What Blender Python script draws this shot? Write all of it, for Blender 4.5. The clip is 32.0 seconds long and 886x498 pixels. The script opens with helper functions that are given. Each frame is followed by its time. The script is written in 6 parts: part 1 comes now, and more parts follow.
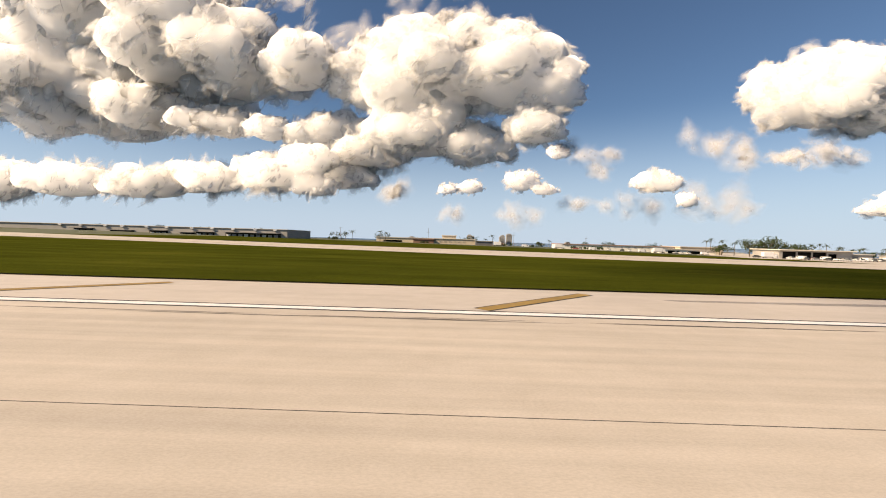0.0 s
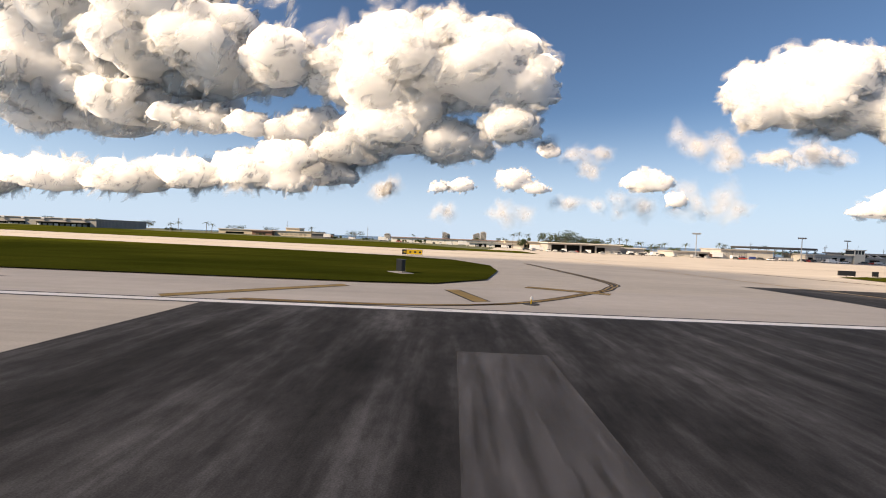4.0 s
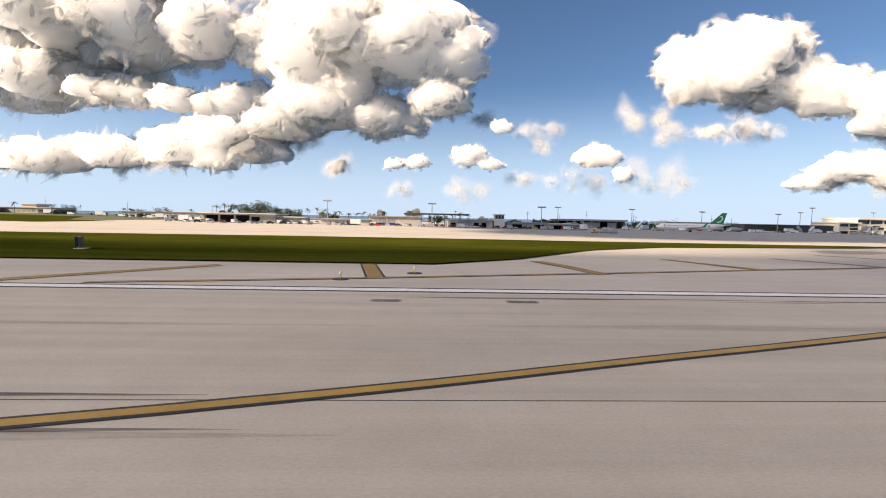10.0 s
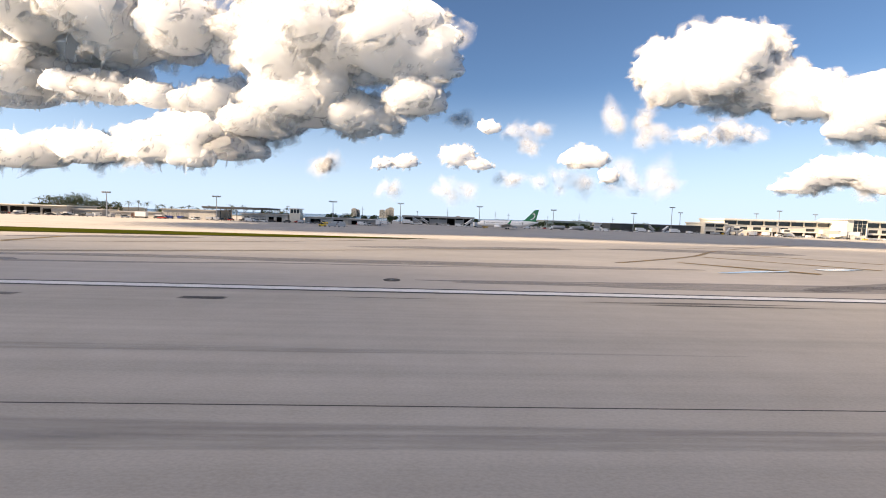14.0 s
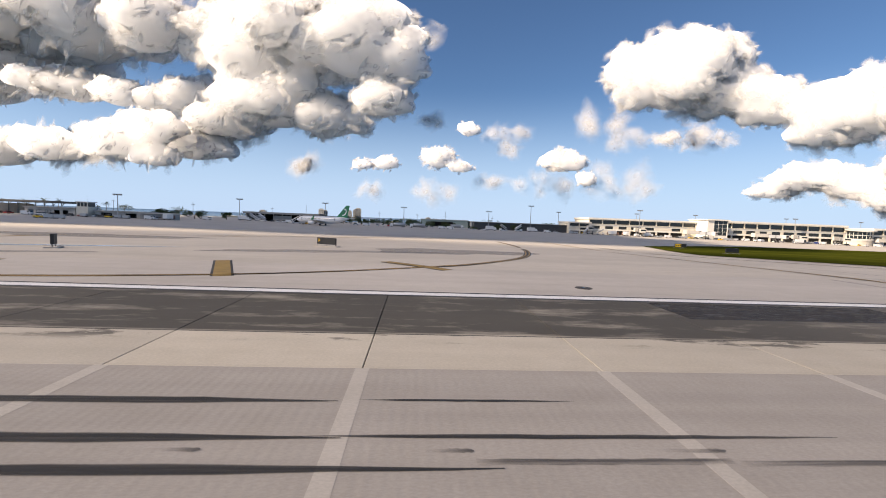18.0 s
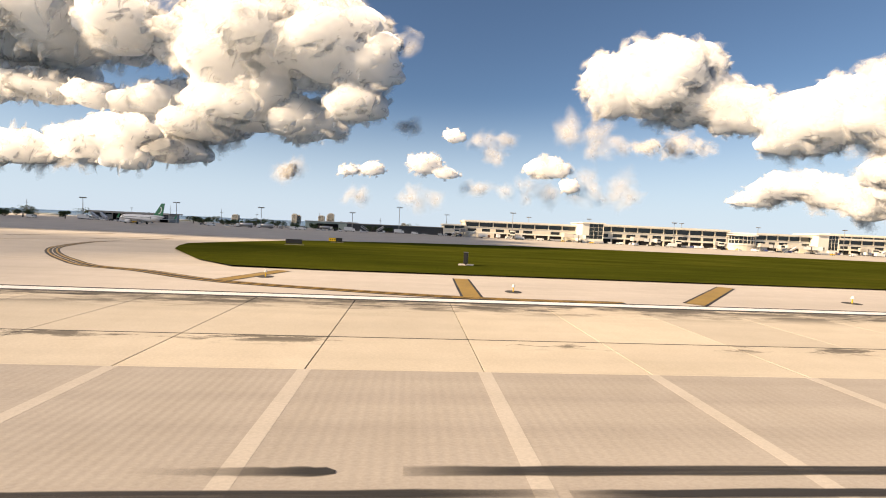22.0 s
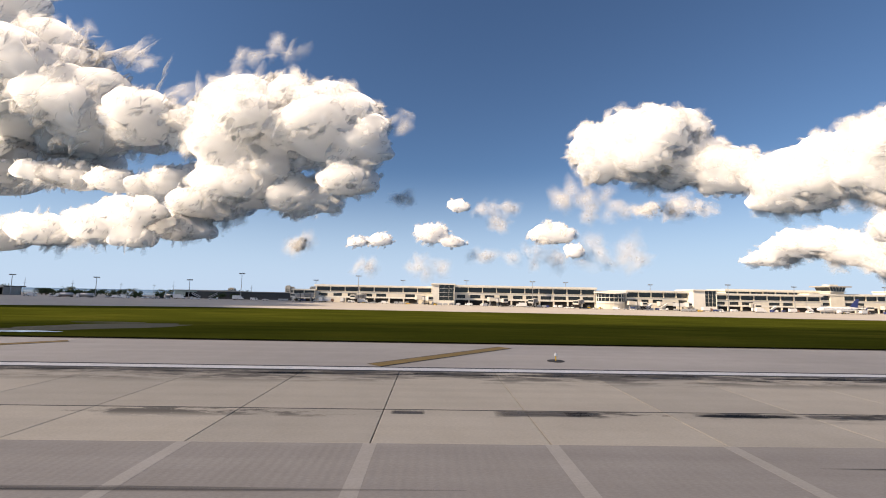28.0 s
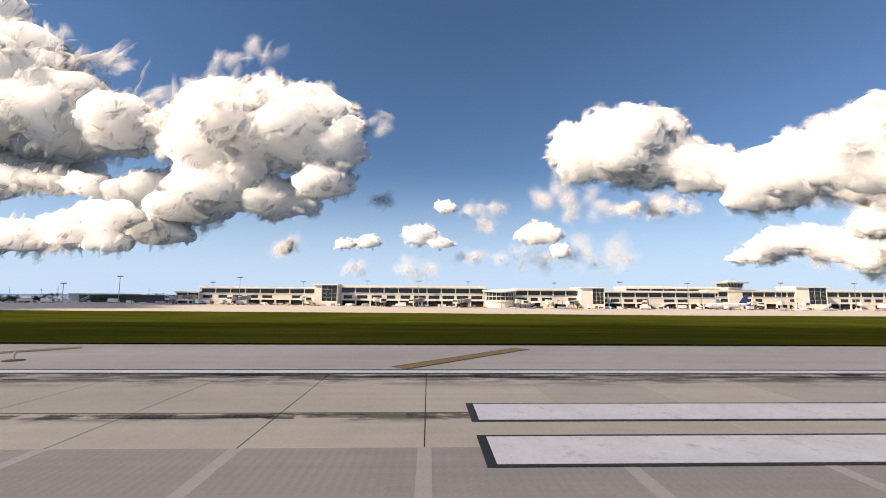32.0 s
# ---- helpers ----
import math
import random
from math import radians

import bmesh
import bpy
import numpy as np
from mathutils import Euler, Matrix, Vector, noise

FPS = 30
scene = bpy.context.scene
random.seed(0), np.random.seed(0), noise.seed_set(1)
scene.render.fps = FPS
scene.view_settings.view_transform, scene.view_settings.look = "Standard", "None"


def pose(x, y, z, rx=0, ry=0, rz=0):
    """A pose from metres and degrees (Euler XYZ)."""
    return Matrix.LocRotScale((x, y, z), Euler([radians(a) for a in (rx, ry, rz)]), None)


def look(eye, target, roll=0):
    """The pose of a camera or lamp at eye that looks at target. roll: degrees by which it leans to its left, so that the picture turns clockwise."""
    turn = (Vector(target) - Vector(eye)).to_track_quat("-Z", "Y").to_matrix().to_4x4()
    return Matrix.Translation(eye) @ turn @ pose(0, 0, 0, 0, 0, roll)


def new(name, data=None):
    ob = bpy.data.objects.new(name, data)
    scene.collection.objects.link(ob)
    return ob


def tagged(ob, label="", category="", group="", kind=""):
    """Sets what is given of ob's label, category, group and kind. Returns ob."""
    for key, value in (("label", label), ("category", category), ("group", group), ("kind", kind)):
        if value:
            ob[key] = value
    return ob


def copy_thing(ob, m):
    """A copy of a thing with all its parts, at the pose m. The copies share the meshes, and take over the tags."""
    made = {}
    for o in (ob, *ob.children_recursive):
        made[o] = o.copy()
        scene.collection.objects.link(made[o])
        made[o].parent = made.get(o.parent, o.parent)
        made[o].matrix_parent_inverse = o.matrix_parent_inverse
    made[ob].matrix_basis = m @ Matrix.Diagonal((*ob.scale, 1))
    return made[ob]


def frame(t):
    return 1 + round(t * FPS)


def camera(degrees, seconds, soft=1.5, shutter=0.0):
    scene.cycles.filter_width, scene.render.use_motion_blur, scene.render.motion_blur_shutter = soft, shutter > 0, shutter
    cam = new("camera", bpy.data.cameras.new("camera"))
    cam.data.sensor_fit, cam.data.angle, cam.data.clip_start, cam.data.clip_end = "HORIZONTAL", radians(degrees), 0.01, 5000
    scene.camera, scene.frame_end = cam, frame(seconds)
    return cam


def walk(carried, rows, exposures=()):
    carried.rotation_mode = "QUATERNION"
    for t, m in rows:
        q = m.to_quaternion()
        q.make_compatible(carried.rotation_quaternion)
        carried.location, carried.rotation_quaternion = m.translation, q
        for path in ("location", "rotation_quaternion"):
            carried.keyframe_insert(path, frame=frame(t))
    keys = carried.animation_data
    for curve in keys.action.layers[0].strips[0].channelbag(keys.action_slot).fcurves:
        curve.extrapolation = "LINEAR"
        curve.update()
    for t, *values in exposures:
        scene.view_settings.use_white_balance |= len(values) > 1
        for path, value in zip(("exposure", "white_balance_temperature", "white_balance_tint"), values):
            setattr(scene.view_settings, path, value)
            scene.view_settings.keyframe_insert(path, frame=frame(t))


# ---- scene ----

# seconds, x along the runway, y towards the terminal, yaw, pitch, roll; the eye keeps one height
EYE = 3.74
ROWS = [
    (0.0, 0.03, -0.86, 0.81, -1.32, 1.59),
    (0.5, 17.91, -0.85, 0.89, -1.31, 1.67),
    (1.0, 35.86, -0.84, 0.94, -1.36, 1.75),
    (1.5, 53.56, -0.82, 0.93, -1.39, 1.82),
    (2.0, 70.89, -0.81, 0.88, -1.44, 1.89),
    (2.5, 88.39, -0.80, 0.87, -1.48, 1.93),
    (4.5, 156.93, -0.73, 1.40, -1.57, 2.22),
    (5.0, 174.35, -0.70, 1.46, -1.58, 2.25),
    (5.5, 191.30, -0.68, 1.53, -1.62, 2.30),
    (6.0, 207.06, -0.65, 1.69, -1.59, 2.08),
    (6.5, 222.91, -0.62, 1.71, -1.64, 1.67),
    (7.0, 238.50, -0.59, 1.68, -1.93, 1.07),
    (7.5, 253.90, -0.56, 1.16, -2.52, 0.56),
    (8.0, 269.18, -0.50, 0.23, -3.29, 0.40),
    (8.5, 284.51, -0.44, -0.83, -3.94, 0.53),
    (9.0, 299.72, -0.38, -1.69, -4.29, 0.86),
    (9.5, 314.60, -0.34, -2.13, -4.39, 1.02),
    (10.0, 329.42, -0.30, -2.32, -4.44, 1.15),
    (10.5, 344.45, -0.26, -2.37, -4.52, 1.29),
    (11.0, 359.47, -0.21, -2.47, -4.66, 1.41),
    (11.5, 374.39, -0.18, -2.56, -4.83, 1.53),
    (12.0, 389.16, -0.15, -2.64, -5.00, 1.62),
    (12.5, 403.61, -0.12, -2.68, -5.06, 1.69),
    (13.0, 418.00, -0.09, -2.66, -4.98, 1.74),
    (13.5, 432.31, -0.06, -2.57, -4.71, 1.77),
    (15.5, 487.81, 0.10, -2.85, -4.04, 2.03),
    (16.0, 501.63, 0.13, -3.12, -4.10, 2.14),
    (16.5, 514.36, 0.17, -3.30, -4.16, 2.14),
    (17.0, 527.90, 0.21, -3.40, -4.14, 2.11),
    (17.5, 541.22, 0.24, -3.61, -4.12, 2.15),
    (18.0, 554.53, 0.24, -3.90, -4.11, 2.19),
    (18.5, 567.67, 0.25, -4.16, -4.05, 2.25),
    (19.0, 580.69, 0.26, -4.38, -3.85, 2.35),
    (19.5, 593.60, 0.19, -4.48, -3.58, 2.36),
    (20.0, 606.41, 0.13, -4.56, -3.40, 2.40),
    (20.5, 619.14, 0.06, -4.65, -3.33, 2.45),
    (21.0, 631.76, -0.00, -4.66, -3.32, 2.44),
    (21.5, 644.23, -0.07, -4.64, -3.27, 2.55),
    (22.0, 656.57, -0.14, -4.55, -3.15, 2.57),
    (22.5, 668.80, -0.20, -4.46, -3.06, 2.61),
    (23.0, 680.93, -0.27, -4.37, -2.89, 2.63),
    (23.5, 692.95, -0.32, -4.36, -2.77, 2.60),
    (24.0, 704.86, -0.38, -4.38, -2.61, 2.55),
    (24.5, 716.67, -0.43, -4.41, -2.36, 2.54),
    (25.0, 728.41, -0.48, -4.36, -1.71, 2.49),
    (25.5, 740.20, -0.51, -4.09, -0.35, 2.35),
    (26.0, 751.70, -0.55, -3.60, 1.35, 2.08),
    (26.5, 763.13, -0.55, -2.96, 3.20, 1.77),
    (28.5, 808.81, -0.55, -1.23, 6.31, 0.95),
    (29.0, 820.39, -0.55, -1.17, 6.33, 0.88),
    (29.5, 831.51, -0.54, -1.17, 6.32, 0.83),
    (30.0, 842.90, -0.53, -1.21, 6.34, 0.78),
    (30.5, 854.08, -0.51, -1.37, 6.37, 0.72),
    (31.0, 865.21, -0.48, -1.56, 6.39, 0.64),
    (31.5, 876.12, -0.46, -1.78, 6.38, 0.52),
    (32.0, 887.29, -0.43, -1.94, 6.30, 0.40),
]
# seconds, stops, kelvin, tint
EXPOSURES = [
    (0.0, 0.55, 8300, 16), (1.0, 0.58, 8100, 16), (2.0, 0.58, 7700, 16), (5.0, 0.80, 8200, 16), (9.0, 0.76, 7700, 16), (12.0, 0.95, 7900, 16), (13.2, 1.05, 8000, 16), (16.0, 0.72, 7200, 16), (17.0, 0.66, 7200, 16), (19.0, 0.72, 7400, 16), (20.0, 0.85, 7700, 16), (21.0, 0.93, 8000, 16), (22.0, 0.76, 8700, 16), (23.0, 0.64, 8800, 16), (24.0, 0.62, 9200, 16), (25.0, 0.35, 8000, 16), (26.0, 0.60, 7700, 16), (29.0, 0.60, 7500, 16), (32.0, 0.70, 7500, 16),
]
cam = camera(93.16, 32.0, soft=1.0)
walk(cam, [(t, pose(x, y, EYE, 90 + pitch, 0, yaw) @ pose(0, 0, 0, 0, 0, roll)) for t, x, y, yaw, pitch, roll in ROWS], EXPOSURES)

# ---- world and sun ----
SUN_TO = Vector((-0.770, -0.298, 0.564))          # towards the sun, low behind the aircraft's left shoulder
world = bpy.data.worlds.new("sky")
scene.world = world
world.use_nodes = True
_n, _l = world.node_tree.nodes, world.node_tree.links
sky = _n.new("ShaderNodeTexSky")
sky.sky_type, sky.sun_disc = "NISHITA", False
sky.sun_elevation = math.asin(SUN_TO.z)
sky.sun_rotation = math.atan2(SUN_TO.x, SUN_TO.y)
sky.altitude, sky.air_density, sky.dust_density, sky.ozone_density = 80, 1.0, 0.15, 2.2
_n["Background"].inputs["Strength"].default_value = 0.066
# pale haze low over the sea
_geo = _n.new("ShaderNodeTexCoord")
_sep = _n.new("ShaderNodeSeparateXYZ")
_l.new(_geo.outputs["Generated"], _sep.inputs[0])
_hz = _n.new("ShaderNodeMapRange")
_hz.interpolation_type = "SMOOTHSTEP"
for _k, _v in (("From Min", 0.0), ("From Max", 0.30), ("To Min", 0.88), ("To Max", 0.0)):
    _hz.inputs[_k].default_value = _v
_l.new(_sep.outputs["Z"], _hz.inputs["Value"])
_mx = _n.new("ShaderNodeMix")
_mx.data_type = "RGBA"
_l.new(_hz.outputs["Result"], _mx.inputs[0])
_deep = _n.new("ShaderNodeMix")
_deep.data_type, _deep.blend_type = "RGBA", "MULTIPLY"
_deep.inputs[0].default_value, _deep.inputs[7].default_value = 1.0, (0.60, 0.86, 1.10, 1)
_l.new(sky.outputs["Color"], _deep.inputs[6])
_l.new(_deep.outputs[2], _mx.inputs[6])
_mx.inputs[7].default_value = (5.0, 7.2, 10.4, 1)
_l.new(_mx.outputs[2], _n["Background"].inputs["Color"])
sun = new("sun", bpy.data.lights.new("sun", "SUN"))
sun.data.energy, sun.data.angle, sun.data.color = 5.4, radians(0.53), (1.0, 0.88, 0.72)
sun.matrix_world = look((0, 0, 400), Vector((0, 0, 400)) - SUN_TO)


# ---- materials ----
def mat(name, rough=0.8, metal=0.0):
    m = bpy.data.materials.new(name)
    m.use_nodes = True
    b = m.node_tree.nodes["Principled BSDF"]
    b.inputs["Roughness"].default_value, b.inputs["Metallic"].default_value = rough, metal
    return m, m.node_tree.nodes, m.node_tree.links, b


def noise_node(n, l, scale, stretch=(1, 1, 1), detail=4, rough=0.55, coord="world"):
    src = n.new("ShaderNodeNewGeometry").outputs["Position"] if coord == "world" else n.new("ShaderNodeTexCoord").outputs["Object"]
    mp = n.new("ShaderNodeMapping")
    mp.inputs["Scale"].default_value = stretch
    l.new(src, mp.inputs["Vector"])
    t = n.new("ShaderNodeTexNoise")
    t.inputs["Scale"].default_value, t.inputs["Detail"].default_value, t.inputs["Roughness"].default_value = scale, detail, rough
    l.new(mp.outputs["Vector"], t.inputs["Vector"])
    return t.outputs["Fac"]


def ramp(n, l, fac, stops):
    r = n.new("ShaderNodeValToRGB")
    while len(r.color_ramp.elements) < len(stops):
        r.color_ramp.elements.new(0.5)
    for e, (p, c) in zip(r.color_ramp.elements, stops):
        e.position, e.color = p, (*c, 1) if len(c) == 3 else c
    l.new(fac, r.inputs["Fac"])
    return r.outputs["Color"]


def mix(n, l, kind, fac, a, b):
    m = n.new("ShaderNodeMix")
    m.data_type, m.blend_type = "RGBA", kind
    for sock, v in ((m.inputs[0], fac), (m.inputs[6], a), (m.inputs[7], b)):
        if hasattr(v, "links"):
            l.new(v, sock)
        else:
            sock.default_value = v if isinstance(v, (int, float)) else (*v, 1)
    return m.outputs[2]


def grey(v):
    return (v, v, v)


def bump(n, l, b, fac, strength, dist):
    k = n.new("ShaderNodeBump")
    k.inputs["Strength"].default_value, k.inputs["Distance"].default_value = strength, dist
    l.new(fac, k.inputs["Height"])
    l.new(k.outputs["Normal"], b.inputs["Normal"])


def paint(name, color, rough=0.6, wear=0.12, scale=0.6, metal=0.0, worn=None):
    """A painted or plain surface with two scales of soiling and a fine relief."""
    m, n, l, b = mat(name, rough, metal)
    big, fine = noise_node(n, l, scale, detail=3), noise_node(n, l, scale * 14, detail=5)
    c = mix(n, l, "MULTIPLY", 1.0, color, ramp(n, l, big, [(0.25, grey(1 - wear)), (0.75, grey(1 + wear * 0.3))]))
    c = mix(n, l, "MULTIPLY", 1.0, c, ramp(n, l, fine, [(0.3, grey(1 - wear * 0.7)), (0.7, grey(1.0))]))
    if worn:
        c = mix(n, l, "MIX", ramp(n, l, noise_node(n, l, 1.7, detail=8, rough=0.7), [(0.56, grey(0)), (0.68, grey(0.75))]), c, worn)
    l.new(c, b.inputs["Base Color"])
    bump(n, l, b, fine, 0.15, 0.01)
    return m


def concrete(name, color, streak=0.12, blotch=0.16, random_tone=0.0, stain=None, groove=False):
    """Airfield concrete: cloudy blotches, streaks along the runway, fine speckle; stain: darkening dirt in a band along the edge."""
    m, n, l, b = mat(name, 0.85)
    c = mix(n, l, "MULTIPLY", 1.0, color, ramp(n, l, noise_node(n, l, 0.055, (1, 2.2, 1), 4), [(0.3, grey(1 - blotch)), (0.7, grey(1.04))]))
    c = mix(n, l, "MULTIPLY", 1.0, c, ramp(n, l, noise_node(n, l, 0.9, (0.035, 1.3, 1), 5), [(0.32, grey(1 - streak)), (0.62, grey(1.02))]))
    c = mix(n, l, "MULTIPLY", 1.0, c, ramp(n, l, noise_node(n, l, 0.7, (1, 1, 1), 6, 0.7), [(0.3, (0.93, 0.92, 0.9)), (0.7, grey(1.03))]))
    speck = noise_node(n, l, 22, (0.5, 1, 1), 3, 0.7)
    c = mix(n, l, "MULTIPLY", 1.0, c, ramp(n, l, speck, [(0.35, grey(0.90)), (0.65, grey(1.05))]))
    if random_tone:
        info = n.new("ShaderNodeObjectInfo")
        c = mix(n, l, "MULTIPLY", 1.0, c, ramp(n, l, info.outputs["Random"], [(0.0, grey(1 - random_tone)), (1.0, (1.03, 1.02, 1.0))]))
    if stain:
        lo, hi, x0, x1, deep = stain
        sep = n.new("ShaderNodeSeparateXYZ")
        l.new(n.new("ShaderNodeNewGeometry").outputs["Position"], sep.inputs[0])
        def step(sock, v0, v1, o0, o1):
            r = n.new("ShaderNodeMapRange")
            r.interpolation_type = "SMOOTHSTEP"
            for k, v in (("From Min", v0), ("From Max", v1), ("To Min", o0), ("To Max", o1)):
                r.inputs[k].default_value = v
            l.new(sock, r.inputs["Value"])
            return r.outputs["Result"]

        wet = noise_node(n, l, 0.55, (0.4, 1.3, 1), 7, 0.68)
        heavy = mix(n, l, "MULTIPLY", 1.0, ramp(n, l, wet, [(0.32, grey(0.5)), (0.48, grey(1))]), step(sep.outputs["Y"], lo, lo + 0.35, 0, 1))
        heavy = mix(n, l, "MULTIPLY", 1.0, heavy, step(sep.outputs["X"], x0, x1, 1, 0))
        light = mix(n, l, "MULTIPLY", 1.0, ramp(n, l, wet, [(0.46, grey(0)), (0.56, grey(0.9))]), step(sep.outputs["Y"], hi, hi + 2.2, 0, 1))
        seam = mix(n, l, "MULTIPLY", 1.0, step(sep.outputs["Y"], 12.3, 13.1, 0, 1), step(sep.outputs["Y"], 13.48, 13.6, 1, 0))
        algae = noise_node(n, l, 0.8, (0.3, 1.0, 1), 7, 0.7)
        light = mix(n, l, "LIGHTEN", 1.0, light, mix(n, l, "MULTIPLY", 1.0, seam, ramp(n, l, algae, [(0.53, grey(0)), (0.58, grey(0.85))])))
        light = mix(n, l, "LIGHTEN", 1.0, light, mix(n, l, "MULTIPLY", 1.0, step(sep.outputs["Y"], 18.2, 19.6, 0, 1), ramp(n, l, algae, [(0.44, grey(0)), (0.56, grey(0.95))])))
        f = mix(n, l, "LIGHTEN", 1.0, heavy, light)
        c = mix(n, l, "MIX", f, c, mix(n, l, "MULTIPLY", 1.0, c, grey(deep)))
    l.new(c, b.inputs["Base Color"])
    if groove:
        w = n.new("ShaderNodeTexWave")
        w.bands_direction = "X"
        w.inputs["Scale"].default_value, w.inputs["Distortion"].default_value = 1.4, 0.15
        l.new(n.new("ShaderNodeNewGeometry").outputs["Position"], w.inputs["Vector"])
        bump(n, l, b, w.outputs["Fac"], 0.1, 0.02)
    else:
        bump(n, l, b, speck, 0.25, 0.01)
    return m


def asphalt_material():
    m, n, l, b = mat("asphalt", 0.9)
    c = ramp(n, l, noise_node(n, l, 0.10, (1, 0.5, 1), 5, 0.65), [(0.38, (0.020, 0.020, 0.021)), (0.54, (0.045, 0.0445, 0.046)), (0.72, (0.105, 0.104, 0.105))])
    c = mix(n, l, "MULTIPLY", 1.0, c, ramp(n, l, noise_node(n, l, 0.55, (1.3, 0.13, 1), 8, 0.62), [(0.36, grey(0.65)), (0.5, grey(1.05)), (0.66, grey(2.3))]))
    c = mix(n, l, "MULTIPLY", 1.0, c, ramp(n, l, noise_node(n, l, 2.2, (1, 0.4, 1), 7, 0.7), [(0.36, grey(0.72)), (0.64, grey(1.35))]))
    sp = noise_node(n, l, 30, detail=3)
    c = mix(n, l, "MULTIPLY", 1.0, c, ramp(n, l, sp, [(0.3, grey(0.75)), (0.7, grey(1.25))]))
    l.new(c, b.inputs["Base Color"])
    b.inputs["Specular IOR Level"].default_value = 0.15
    bump(n, l, b, sp, 0.4, 0.01)
    return m


def grass_material():
    m, n, l, b = mat("mown_grass", 0.95)
    c = ramp(n, l, noise_node(n, l, 0.035, (1, 1.6, 1), 5, 0.6), [(0.30, (0.036, 0.045, 0.006)), (0.55, (0.058, 0.066, 0.009)), (0.75, (0.092, 0.090, 0.014))])
    c = mix(n, l, "MULTIPLY", 1.0, c, ramp(n, l, noise_node(n, l, 0.25, (0.12, 1.2, 1), 5), [(0.3, grey(0.78)), (0.7, grey(1.12))]))
    fine = noise_node(n, l, 5, (1, 1, 1), 6, 0.75)
    c = mix(n, l, "MULTIPLY", 1.0, c, ramp(n, l, fine, [(0.3, grey(0.6)), (0.7, grey(1.3))]))
    l.new(c, b.inputs["Base Color"])
    b.inputs["Specular IOR Level"].default_value = 0.0
    bump(n, l, b, fine, 0.8, 0.12)
    return m


def rubber_mark(name, tone, cover, grain=(0.12, 7, 1), floor=0.05, strength=False):
    """Tyre rubber rubbed thinly on the pavement; the pavement shows through in streaks; strength: how thick it lies along a mark."""
    m, n, l, b = mat(name, 0.8)
    b.inputs["Base Color"].default_value = (tone, tone * 0.98, tone * 1.02, 1)
    a = ramp(n, l, noise_node(n, l, 1.0, grain, 6, 0.7), [(0.30, grey(floor)), (0.62, grey(cover))])
    if strength:
        at = n.new("ShaderNodeAttribute")
        at.attribute_name = "strength"
        a = mix(n, l, "MULTIPLY", 1.0, a, at.outputs["Color"])
    l.new(a, b.inputs["Alpha"])
    return m


def foliage(name, dark, light):
    m, n, l, b = mat(name, 0.7)
    geo = n.new("ShaderNodeNewGeometry")
    c = mix(n, l, "MIX", geo.outputs["Random Per Island"], dark, light)
    c = mix(n, l, "MULTIPLY", 1.0, c, ramp(n, l, noise_node(n, l, 0.8), [(0.3, grey(0.7)), (0.7, grey(1.2))]))
    l.new(c, b.inputs["Base Color"])
    return m


def cloud_material(name, cover, low=0.15, scale=0.012):
    """White mist: part of the light is thrown back, part passes on; cover says how dense the wisps are."""
    m, n, l, b = mat(name, 1.0)
    n.remove(b)
    front, through_it, clear = n.new("ShaderNodeBsdfDiffuse"), n.new("ShaderNodeBsdfTranslucent"), n.new("ShaderNodeBsdfTransparent")
    front.inputs["Color"].default_value = through_it.inputs["Color"].default_value = (0.985, 0.983, 0.98, 1)
    body, whole = n.new("ShaderNodeMixShader"), n.new("ShaderNodeMixShader")
    body.inputs[0].default_value = 0.5
    l.new(front.outputs[0], body.inputs[1])
    l.new(through_it.outputs[0], body.inputs[2])
    a = ramp(n, l, noise_node(n, l, scale, (1, 1, 1.3), 4, 0.5), [(0.30, grey(cover * low)), (0.72, grey(cover))])
    l.new(a, whole.inputs[0])
    l.new(clear.outputs[0], whole.inputs[1])
    l.new(body.outputs[0], whole.inputs[2])
    l.new(whole.outputs[0], n["Material Output"].inputs["Surface"])
    return m


def cloud_core(name, depth):
    """Droplets that let the sunlight wander inside before it leaves again."""
    m, n, l, b = mat(name, 1.0)
    b.inputs["Base Color"].default_value = (0.60, 0.60, 0.597, 1)
    b.inputs["Subsurface Weight"].default_value, b.inputs["Subsurface Scale"].default_value = 1.0, depth
    b.inputs["Subsurface Radius"].default_value = (1.0, 1.0, 1.0)
    b.inputs["Specular IOR Level"].default_value = 0.0
    return m


